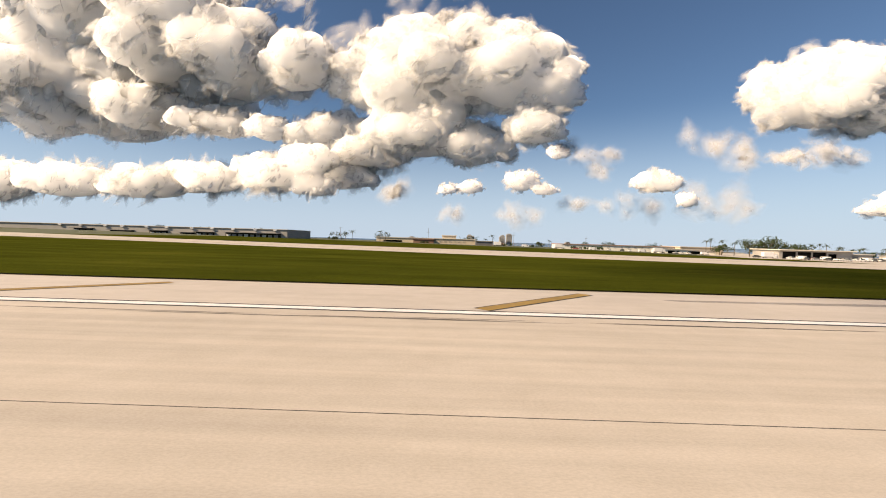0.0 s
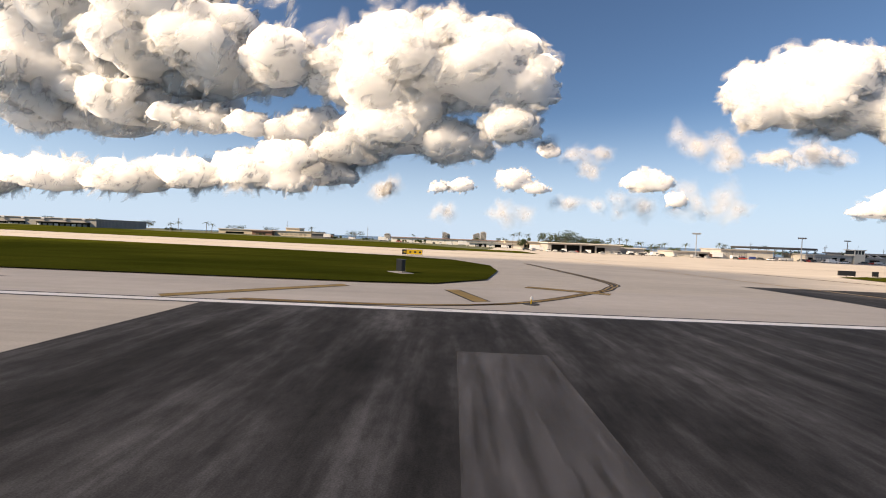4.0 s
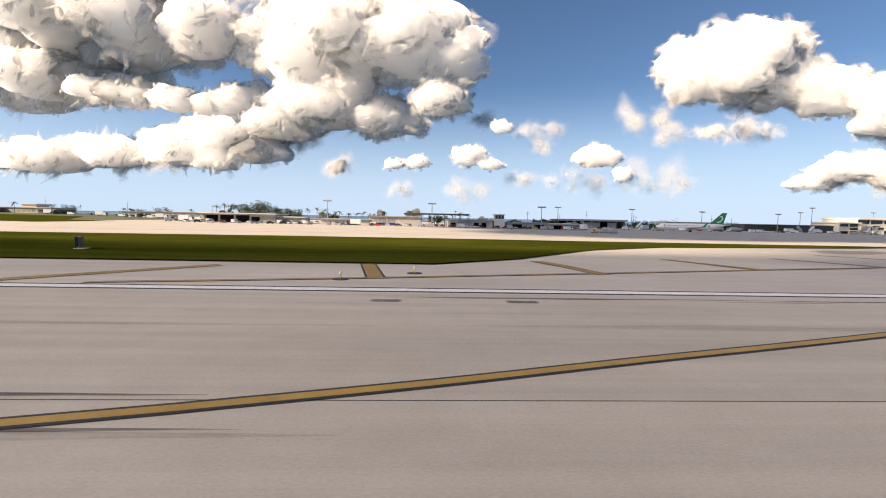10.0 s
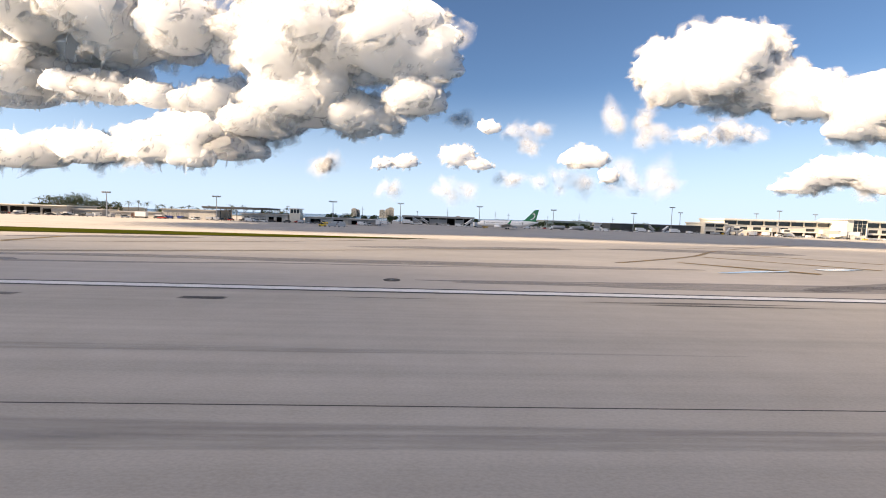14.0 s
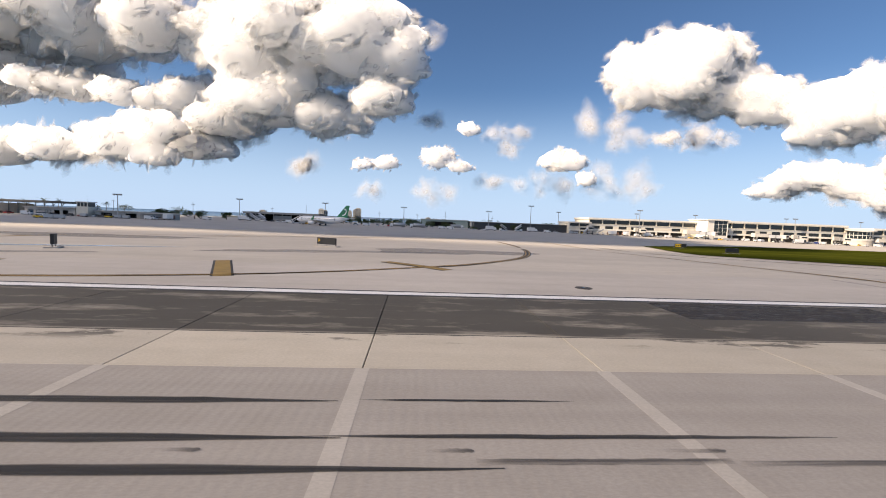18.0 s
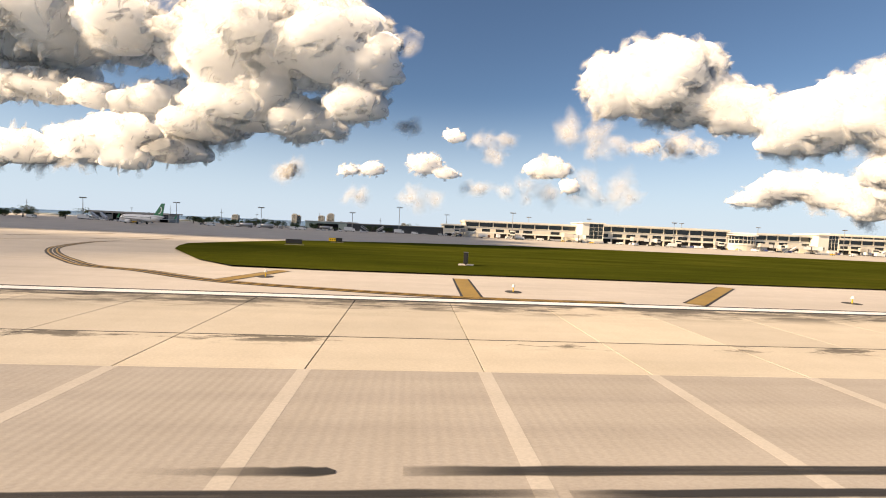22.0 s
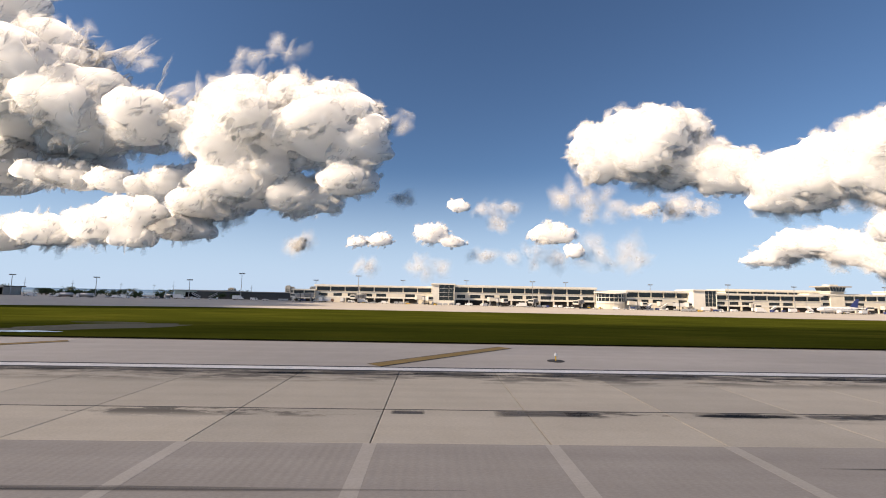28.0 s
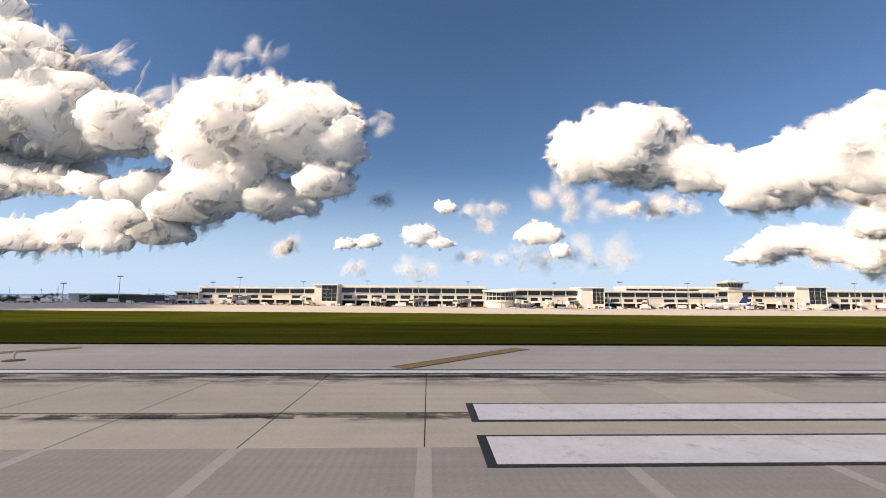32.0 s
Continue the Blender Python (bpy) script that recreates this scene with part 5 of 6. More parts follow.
# ---- apron lights ----
def light_pole(x, y, top):
    base = ground_z(x, y)
    h = top - base
    t = thing("apron_light", x, y, base, 0, "tall grey apron floodlight pole with a lamp crossbar", "lamp post", "apron floodlights")
    part("base", boxes((-0.6, 0.6, -0.6, 0.6, 0, 0.7), bevel=0.05), "concrete_wall", t)
    part("pole", tube(bmesh.new(), (0, 0, 0.6), (0, 0, h - 0.6), 0.30, 0.17, 8), "metal", t)
    part("crossbar", boxes((-2.1, 2.1, -0.12, 0.12, h - 0.75, h - 0.5)), "metal", t)
    for sx in (-1.8, -0.65, 0.65, 1.8):
        lamp = part("lamp", boxes((sx - 0.42, sx + 0.42, -0.55, 0.35, h - 0.5, h + 0.1), bevel=0.08), "steel_dark", t)
        part("lens", boxes((sx - 0.36, sx + 0.36, -0.57, -0.551, h - 0.45, h + 0.04)), "silver", lamp)


for _x, _y, _z in ((274.6, 234.8, 11.5), (332.4, 235.2, 11.1), (394.9, 237.3, 10.4), (428, 312.4, 12.6), (487.5, 318, 12.3), (545.6, 322, 11.6), (611.8, 327, 11.1),
                   (647.4, 335, 17.0), (739, 335.8, 17.0), (879.4, 340, 15.3), (830, 398, 17), (925, 398, 17), (1008, 400, 16.5), (1050, 352, 16.2), (1111, 356, 15.7), (1202, 365, 17.0), (1270, 365, 17.0), (690, 392, 14.5), (770, 398, 16)):
    light_pole(_x, _y, _z)
for _k, (_x, _y) in enumerate([(-90, 345), (-20, 400), (60, 390), (130, 400), (440, 345), (465, 352), (505, 350), (522, 380), (556, 372), (580, 360), (628, 400), (402, 300), (350, 300)]):
    t = thing("utility_pole", _x, _y, ground_z(_x, _y), 0, "thin dark utility pole with a crossarm", "pole", "utility poles")
    part("pole", tube(bmesh.new(), (0, 0, 0), (0, 0, 10.5 + (_k * 7 % 4)), 0.16, 0.1, 6), "trunk", t)
    part("crossarm", boxes((-1.2, 1.2, -0.08, 0.08, 9.6, 9.8)), "trunk", t)


# ---- aircraft ----
def airliner(x, y, turn, tail, label, logo=False):
    """A twin-jet airliner, nose towards local -x."""
    z = ground_z(x, y)
    t = thing("airliner", x, y, z, turn, label, "aircraft", "parked airliners")
    bm = revolve(bmesh.new(), [(-19.4, 0.05, 0.05, 3.1), (-18.9, 0.55, 0.6, 3.15), (-17.6, 1.2, 1.35, 3.35), (-15.5, 1.75, 1.9, 3.55), (-13, 1.88, 2.0, 3.65), (9, 1.88, 2.0, 3.65), (13, 1.6, 1.65, 3.95), (16.5, 1.0, 1.0, 4.4), (19.4, 0.3, 0.35, 4.8)], 18)
    part("fuselage", bm, "aircraft", t, smooth=True)
    part("cockpit_window", boxes((-17.75, -17.1, -1.0, 1.0, 4.1, 4.62), bevel=0.1), "glass", t)
    for sy in (-1, 1):
        for k in range(4):
            part("window_row", boxes(*[(-12.6 + 6 * k + 0.58 * j, -12.35 + 6 * k + 0.58 * j, 1.87 * sy - 0.02, 1.87 * sy + 0.02, 3.95, 4.3) for j in range(10)]), "glass", t)
        for xx in (-14.4, 10.2):
            part("door", boxes((xx, xx + 0.85, 1.80 * sy - 0.03, 1.80 * sy + 0.05, 3.0, 4.8)), "silver", t)
        w = bmesh.new()
        pts = [(-4.5, 1.6, 2.6), (3.2, 1.6, 2.6), (6.6, 16.4, 3.6), (4.9, 16.4, 3.6)]
        lo, hi = [w.verts.new((a, b * sy, c - 0.14)) for a, b, c in pts], [w.verts.new((a, b * sy, c + 0.16)) for a, b, c in pts]
        w.faces.new(lo), w.faces.new(hi[::-1])
        for k in range(4):
            w.faces.new((lo[k], hi[k], hi[(k + 1) % 4], lo[(k + 1) % 4]))
        bmesh.ops.recalc_face_normals(w, faces=w.faces)
        wing = part("wing", w, "silver", t)
        part("winglet", prism([(4.9, 3.6), (6.6, 3.6), (7.7, 6.0), (7.0, 6.0)], 16.3 * sy, 16.5 * sy), tail, wing)
        e = revolve(bmesh.new(), [(-6.2, 0.85, 0.85, 1.75), (-5.8, 1.02, 1.0, 1.75), (-3.5, 1.02, 1.0, 1.75), (-1.6, 0.6, 0.6, 1.8)], 14)
        bmesh.ops.translate(e, verts=e.verts, vec=(0, 4.9 * sy, 0))
        part("engine", e, "aircraft", t, smooth=True)
        part("gear", tube(bmesh.new(), (0.6, 2.8 * sy, 0.5), (0.6, 2.5 * sy, 2.6), 0.14), "metal", t)
        part("wheel", tube(bmesh.new(), (0.6, 2.5 * sy, 0.56), (0.6, 3.1 * sy, 0.56), 0.56, sides=14), "tyre", t)
        part("tailplane", prism([(14.2, 1.0 * sy), (17.4, 1.0 * sy), (18.9, 6.9 * sy), (17.6, 6.9 * sy)], 4.75, 4.95, "z"), "aircraft", t)
    part("nose_gear", tube(bmesh.new(), (-14.6, 0, 0.4), (-14.6, 0, 2.2), 0.12), "metal", t)
    part("nose_wheel", tube(bmesh.new(), (-14.6, -0.3, 0.4), (-14.6, 0.3, 0.4), 0.4, sides=12), "tyre", t)
    fin = part("tail_fin", prism([(10.6, 5.3), (18.2, 5.3), (19.9, 12.5), (17.5, 12.5)], -0.18, 0.18), tail, t, "painted tail fin")
    if logo:
        for sy in (-0.2, 0.2):
            bm = bmesh.new()
            line = [(15.0, 6.5), (16.8, 7.2), (17.7, 8.8), (17.3, 10.3), (16.2, 10.0)]
            for (a, b), (c, d) in zip(line, line[1:]):
                dx, dz = c - a, d - b
                n = math.hypot(dx, dz)
                ox, oz = -dz / n * 0.25, dx / n * 0.25
                vs = [bm.verts.new((px, sy + (0.01 if sy > 0 else -0.01), pz)) for px, pz in ((a + ox, b + oz), (c + ox, d + oz), (c - ox, d - oz), (a - ox, b - oz))]
                bm.faces.new(vs)
            part("tail_mark", bm, "aircraft", fin, "white curved mark")
    return t


airliner(497.5, 262, -26, "green", "white parked airliner with a green tail fin", True)
airliner(1134, 341, 4, "blue", "white parked airliner with a dark blue tail fin")
airliner(1290, 345, -10, "blue", "white parked airliner with a dark blue tail fin")


# ---- vehicles ----
def wheels(t, xs, half, r):
    for xx in xs:
        for sy in (-1, 1):
            w = part("wheel", tube(bmesh.new(), (xx, (half - 0.16) * sy, r), (xx, (half + 0.03) * sy, r), r, sides=12), "tyre", t)
            part("rim", tube(bmesh.new(), (xx, (half + 0.03) * sy, r), (xx, (half + 0.05) * sy, r), r * 0.55, sides=10), "silver", w)


CARS = {}


def vehicle(kind, color, label, category):
    """The first of a kind of vehicle, later ones are copies; length along x."""
    t = thing(category.replace(" ", "_"), 0, 0, 0, 0, label, category, "apron vehicles")
    if kind == "car":
        part("body", prism([(-2.1, 0.35), (2.1, 0.35), (2.15, 0.85), (1.2, 0.98), (-2.1, 1.0)], -0.86, 0.86), color, t)
        part("cabin", prism([(-1.7, 0.98), (1.15, 0.98), (0.45, 1.5), (-1.3, 1.52)], -0.74, 0.74), "glass", t)
        part("roof", boxes((-1.3, 0.5, -0.72, 0.72, 1.5, 1.56), bevel=0.03), color, t)
        wheels(t, (-1.3, 1.35), 0.86, 0.33)
        for sy in (-0.6, 0.6):
            part("headlight", boxes((2.1, 2.17, sy - 0.18, sy + 0.18, 0.62, 0.8)), "silver", t)
    elif kind == "van":
        part("body", prism([(-2.6, 0.4), (2.5, 0.4), (2.55, 1.15), (1.9, 2.1), (-2.6, 2.15)], -0.95, 0.95), color, t)
        part("windscreen", prism([(2.42, 1.2), (2.5, 1.2), (1.98, 2.02), (1.9, 2.02)], -0.85, 0.85), "glass", t)
        for sy in (-0.96, 0.96):
            part("side_window", boxes((0.9, 1.9, sy - 0.01, sy + 0.01, 1.3, 1.9)), "glass", t)
        wheels(t, (-1.7, 1.7), 0.95, 0.38)
    elif kind == "truck":
        part("cargo_box", boxes((-4.2, 1.6, -1.2, 1.2, 0.9, 3.5), bevel=0.05), "white_paint", t)
        part("cab", prism([(1.75, 0.6), (3.7, 0.6), (3.75, 1.5), (3.3, 2.6), (1.75, 2.6)], -1.1, 1.1), color, t)
        part("windscreen", prism([(3.66, 1.55), (3.78, 1.55), (3.4, 2.45), (3.3, 2.45)], -1.0, 1.0), "glass", t)
        part("chassis", boxes((-4.2, 3.6, -0.5, 0.5, 0.55, 0.9)), "steel_dark", t)
        wheels(t, (-2.9, 2.7), 1.1, 0.48)
    elif kind == "tanker":
        bm = revolve(bmesh.new(), [(-6.5, 0.9, 0.8, 2.1), (-6.2, 1.25, 1.05, 2.1), (1.6, 1.25, 1.05, 2.1), (1.9, 0.9, 0.8, 2.1)], 16)
        part("tank", bm, "silver", t, smooth=True)
        part("cab", prism([(2.2, 0.6), (4.2, 0.6), (4.25, 1.6), (3.9, 2.7), (2.2, 2.7)], -1.15, 1.15), color, t)
        part("windscreen", prism([(4.15, 1.65), (4.28, 1.65), (3.98, 2.5), (3.9, 2.5)], -1.0, 1.0), "glass", t)
        part("chassis", boxes((-6.5, 4.0, -0.5, 0.5, 0.6, 1.0)), "steel_dark", t)
        wheels(t, (-5.4, -4.2, 3.2), 1.15, 0.5)
    elif kind == "tug":
        part("body", boxes((-1.6, 1.6, -0.8, 0.8, 0.35, 1.05), bevel=0.08), color, t)
        part("seat", boxes((-0.7, -0.1, -0.5, 0.5, 1.05, 1.5), bevel=0.05), "tyre", t)
        part("canopy", boxes((-1.0, 0.7, -0.75, 0.75, 1.95, 2.03)), "white_paint", t)
        for sx in (-0.95, 0.65):
            for sy in (-0.7, 0.7):
                part("canopy_post", tube(bmesh.new(), (sx, sy, 1.0), (sx, sy, 1.96), 0.03, sides=5), "steel_dark", t)
        wheels(t, (-1.0, 1.0), 0.8, 0.36)
    elif kind == "cart":
        part("deck", boxes((-1.7, 1.7, -0.8, 0.8, 0.45, 0.6)), "metal", t)
        part("box", boxes((-1.6, 1.6, -0.75, 0.75, 0.6, 1.8), bevel=0.04), color, t)
        part("drawbar", tube(bmesh.new(), (1.7, 0, 0.5), (2.6, 0, 0.4), 0.05, sides=5), "steel_dark", t)
        wheels(t, (-1.1, 1.1), 0.75, 0.28)
    elif kind == "stairs":
        part("chassis", boxes((-3.0, 3.2, -1.0, 1.0, 0.45, 0.9)), color, t)
        part("cab", prism([(2.0, 0.9), (3.2, 0.9), (3.1, 2.0), (2.0, 2.0)], -0.95, 0.95), color, t)
        part("flight", prism([(-3.2, 0.9), (-2.8, 0.9), (2.6, 4.0), (2.6, 4.4), (2.2, 4.4)], -0.75, 0.75), "silver", t)
        for sy in (-0.8, 0.8):
            part("handrail", tube(bmesh.new(), (-3.0, sy, 2.0), (2.4, sy, 5.3), 0.05, sides=5), "white_paint", t)
        part("canopy", prism([(-3.1, 2.2), (2.5, 5.5), (2.5, 5.6), (-3.1, 2.3)], -0.8, 0.8), "white_paint", t)
        wheels(t, (-2.1, 2.3), 0.95, 0.4)
    return t


KINDS = [("car", "white_paint", "white parked car on the apron", "car"), ("car", "silver", "silver parked car on the apron", "car"), ("car", "steel_dark", "dark parked car on the apron", "car"),
         ("car", "red", "red parked car on the apron", "car"), ("van", "white_paint", "white service van on the apron", "van"), ("truck", "white_paint", "white box truck on the apron", "truck"),
         ("truck", "brown", "brown and white catering truck on the apron", "truck"), ("tanker", "white_paint", "silver fuel tanker parked on the apron", "tanker"),
         ("tug", "sign_yellow", "yellow baggage tug on the apron", "tug"), ("cart", "silver", "grey baggage cart on the apron", "baggage cart"), ("stairs", "white_paint", "white mobile boarding stairs", "boarding stairs"),
         ("cart", "blue", "dark blue freight container on a cart", "baggage cart"), ("tug", "white_paint", "white baggage tug on the apron", "tug")]
SPOTS = [  # kind, x, y, turn
    (5, 866, 322, 178), (4, 826, 328, 170), (4, 838, 330, 185), (8, 800, 322, 0), (9, 804, 322, 0), (9, 808, 322, 0), (0, 903, 326, 175), (12, 922, 318, 10),
    (4, 735, 330, 0), (5, 744, 330, 5), (1, 752, 331, 0), (4, 761, 330, 0), (9, 770, 328, 0), (9, 774, 328, 0), (8, 779, 328, 0), (6, 712, 330, 90), (10, 692, 330, 30), (9, 684, 331, 0), (9, 680, 331, 0),
    (0, 953, 322, 0), (10, 968, 326, 20), (9, 990, 318, 0), (9, 994, 318, 0), (9, 998, 318, 0), (8, 1003, 318, 0), (12, 1020, 318, 0), (4, 1042, 335, 0), (5, 1060, 330, 0), (6, 1150, 335, 10), (9, 1166, 325, 0), (9, 1170, 325, 0),
    (8, 1175, 325, 0), (4, 1190, 330, 0), (9, 1205, 328, 0), (9, 1209, 328, 0), (9, 1213, 328, 0), (0, 1225, 330, 0), (4, 1236, 330, 0), (9, 1250, 330, 0), (9, 1255, 330, 0), (5, 1275, 330, 90), (9, 882, 330, 0), (9, 886, 330, 0), (4, 900, 334, 90),
    (7, 541, 300, 180), (7, 555, 300, 180), (4, 574, 305, 0), (4, 580, 305, 0), (0, 590, 310, 90), (0, 594, 310, 90), (1, 598, 310, 90), (2, 602, 311, 90), (0, 606, 311, 90), (10, 622, 318, 200), (10, 634, 320, 20), (5, 612, 315, 0),
    (4, 520, 300, 10), (1, 512, 305, 0), (0, 527, 308, 90), (0, 531, 308, 90), (3, 535, 308, 90), (1, 563, 312, 90), (0, 567, 312, 90), (6, 484, 290, 20), (10, 476, 284, 30), (8, 486, 274, 0), (9, 482, 274, 0), (4, 470, 290, 0), (0, 463, 300, 90), (0, 459, 300, 90), (2, 455, 301, 90),
    (10, 446, 306, 160), (10, 440, 306, 170), (5, 434, 306, 0), (4, 420, 282, 0), (4, 411, 238, 0), (6, 420, 240, 90), (9, 400, 236, 0), (9, 396, 236, 0), (8, 391, 236, 0), (2, 386, 238, 0), (9, 377, 238, 0),
    (4, 350, 236, 0), (0, 357, 237, 0), (2, 335, 238, 90), (12, 318, 238, 0), (4, 300, 240, 0), (11, 304, 241, 0), (11, 310, 241, 0), (9, 326, 240, 0), (9, 330, 240, 0), (6, 288, 240, 180), (1, 279, 242, 0),
    (0, 200, 247, 90), (4, 205, 246, 90), (3, 212, 246, 60), (4, 219, 246, 90), (0, 227, 247, 90), (1, 233, 248, 90), (0, 238, 248, 90), (4, 244, 248, 90), (0, 249, 249, 90), (0, 253, 249, 90), (4, 258, 250, 90), (5, 190, 250, 0), (2, 184, 252, 0), (4, 176, 290, 0),
    (0, 166, 292, 90), (0, 161, 292, 90), (1, 157, 292, 90), (5, 148, 296, 0), (4, 138, 300, 0), (0, 131, 305, 90), (2, 126, 306, 90), (0, 118, 310, 90), (4, 108, 315, 0), (3, 98, 325, 0), (5, 86, 325, 0), (0, 262, 262, 90), (0, 266, 262, 90), (4, 60, 330, 0), (6, 40, 335, 0),
    (8, 403, 180, 10), (9, 407, 180, 10), (9, 411, 180, 10), (4, 660, 330, 0), (0, 668, 332, 0), (7, 590, 345, 0), (5, 648, 330, 0),
]
_vr = np.random.default_rng(21)
for _k in range(64):                               # the crowd of ground gear along the terminal
    _x = 690 + 8.6 * _k + float(_vr.uniform(-3, 3))
    SPOTS.append((int(_vr.choice([9, 9, 11, 8, 12, 4, 2, 1, 6, 10])), _x, float(_vr.uniform(326, 337) + (14 if _x > 1032 else 0)), float(_vr.choice([0, 90, 180, 20, -30]))))
for _k in range(30):                               # and before the old halls
    _x = 186 + 7.9 * _k + float(_vr.uniform(-2.5, 2.5))
    SPOTS.append((int(_vr.choice([0, 2, 2, 1, 9, 2, 3, 1])), _x, float(_vr.uniform(237, 242)), float(_vr.choice([0, 90, 180, 40]))))
_first = {}
for _kind, _x, _y, _t in SPOTS:
    if _kind not in _first:
        _first[_kind] = vehicle(*KINDS[_kind])
        _first[_kind].matrix_basis = pose(_x, _y, ground_z(_x, _y), 0, 0, _t)
    else:
        copy_thing(_first[_kind], pose(_x, _y, ground_z(_x, _y), 0, 0, _t))


# ---- palms and trees ----
def frond_mesh(rng, length):
    bm, n = bmesh.new(), 7
    for side in (-1, 1):
        for k in range(n):
            t0, t1 = k / n, (k + 0.8) / n
            a = Vector((length * t0, 0, 0.5 * math.sin(t0 * 2.2) * length * 0.45 - 0.55 * length * t0 ** 2.4))
            b = Vector((length * t1, 0, 0.5 * math.sin(t1 * 2.2) * length * 0.45 - 0.55 * length * t1 ** 2.4))
            w = length * 0.20 * math.sin(math.pi * (0.12 + 0.85 * t0)) + 0.1
            c = b + Vector((0.25 * length * 0.3, side * w, -0.25 * w - rng.uniform(0, 0.1)))
            bm.faces.new([bm.verts.new(v) for v in (a, b, c)])
    return finish(bm, "frond", "palm_leaf")


_tr = np.random.default_rng(3)
FRONDS = [frond_mesh(_tr, 2.6 + 0.3 * k) for k in range(3)]


def palm(x, y, top):
    base = ground_z(x, y)
    h = max(top - base - 1.2, 2.5)
    t = thing("palm_tree", x, y, base, float(_tr.uniform(0, 360)), "tall coconut palm with a ragged crown of fronds", "palm", "palms")
    bm, lean, prev = bmesh.new(), _tr.uniform(-0.6, 0.6), (0, 0, -0.2)
    for k in range(5):
        s = (k + 1) / 5
        cur = (lean * s * s, 0.3 * s, h * s)
        tube(bm, prev, cur, 0.26 - 0.03 * k, 0.23 - 0.03 * k, 7)
        prev = cur
    part("trunk", bm, "trunk", t)
    for k in range(12):
        ob = part("frond", FRONDS[k % 3], None, t)
        ob.matrix_basis = Matrix.Translation(prev) @ pose(0, 0, 0, 0, float(_tr.uniform(-50, 22)), k * 30 + float(_tr.uniform(-10, 10)))


for _x, _y, _z in ((-79.7, 321, 7.8), (-75, 322, 8.6), (-53.7, 324, 9.2), (-49.5, 324, 8.2), (32.7, 315, 8.0), (182.7, 300, 8.6), (187, 302, 9.6), (192.7, 298, 8.8), (202.7, 300, 7.8), (248.6, 290, 7.4), (254.5, 290, 7.6), (259.3, 291, 7.2),
                   (266.7, 290, 5.6), (270, 291, 6.4), (276.5, 290, 4.6), (282.2, 291, 5.2), (286, 292, 5.8), (300, 292, 6.0), (318, 285, 7.0), (324, 288, 6.8), (352, 290, 6.2), (100, 420, 6.0), (36, 420, 5.5)):
    palm(_x, _y, _z)


def leafy(name, x, y, width, height, clumps, label, category, trunk=True):
    """A crown of many small leaf clumps on limbs."""
    base = ground_z(x, y)
    t = thing(name, x, y, base, 0, label, category)
    if trunk:
        part("trunk", tube(bmesh.new(), (0, 0, -0.2), (0.2, 0, height * 0.45), 0.45, 0.25, 8), "trunk", t)
        for k in range(5):
            a = k * 1.256 + _tr.uniform(-0.3, 0.3)
            part("limb", tube(bmesh.new(), (0.2, 0, height * 0.38), (width * 0.32 * math.cos(a), width * 0.25 * math.sin(a), height * 0.72), 0.2, 0.08, 6), "trunk", t)
    heads = [(_tr.uniform(-0.42, 0.42) * width, _tr.uniform(-0.3, 0.3) * width, height * _tr.uniform(0.35, 0.8), _tr.uniform(0.12, 0.26) * min(width, height * 1.6)) for _ in range(max(5, int(width)))]
    verts, faces = [], []
    for k in range(clumps):
        hx, hy, hz, hr = heads[int(_tr.integers(len(heads)))]
        d = _tr.normal(size=3)
        d /= np.linalg.norm(d)
        c = np.array((hx, hy, hz)) + d * hr * _tr.uniform(0.6, 1.05)
        c[2] = min(max(c[2], 0.15), height)
        for j in range(2):
            u, w = _tr.normal(size=3), _tr.normal(size=3)
            u /= np.linalg.norm(u)
            w = np.cross(u, w)
            w /= np.linalg.norm(w)
            s = _tr.uniform(0.22, 0.5)
            i = len(verts)
            verts += [c + u * s, c + w * s * 0.8, c - u * s, c - w * s * 0.8]
            faces.append((i, i + 1, i + 2, i + 3))
    me = bpy.data.meshes.new("crown")
    me.from_pydata([tuple(v) for v in verts], [], faces)
    me.materials.append(M["leaf"])
    tagged(part("crown", me, None, t), kind="stuff")


for _x, _y, _w, _h in ((205, 288, 15, 13.2), (214, 286, 18, 14.0), (224, 288, 18, 13.0), (233, 286, 14, 10.5), (240, 287, 12, 9.0), (190, 296, 9, 9.5), (262, 300, 10, 6.5), (296, 300, 9, 5.0), (335, 300, 9, 7.0), (380, 300, 12, 6.0), (392, 296, 12, 5.2), (408, 290, 12, 5.8), (422, 305, 8, 5.4),
                       (498, 335, 14, 5.0), (512, 337, 13, 4.8), (524, 336, 14, 5.2), (537, 334, 14, 5.6), (553, 336, 13, 5.4), (567, 338, 10, 5.0), (486, 345, 10, 5.6), (582, 344, 12, 4.6), (625, 345, 10, 5.2), (638, 345, 10, 5.0)):
    leafy("tree", _x, _y, _w, _h, int(60 + 42 * _w), "dense dark green broadleaf tree", "tree")
for _x, _y, _w, _h in ((112, 326, 16, 2.6), (100, 328, 10, 2.2), (-95, 345, 14, 2.2), (46, 335, 9, 2.4), (70, 340, 12, 2.0), (270, 296, 14, 3.0), (-20, 345, 8, 1.8), (575, 322, 9, 2.6), (600, 330, 8, 2.6)):
    leafy("bush", _x, _y, _w, _h, int(40 + 26 * _w), "low dark green bush", "bush", False)
for _k in range(40):
    _x, _y = -900 + 62 * _k + float(_tr.uniform(-20, 20)), float(_tr.uniform(470, 560))
    leafy("tree", _x, _y, float(_tr.uniform(12, 26)), float(_tr.uniform(5, 9)), 420, "distant dark green tree behind the airfield", "tree")

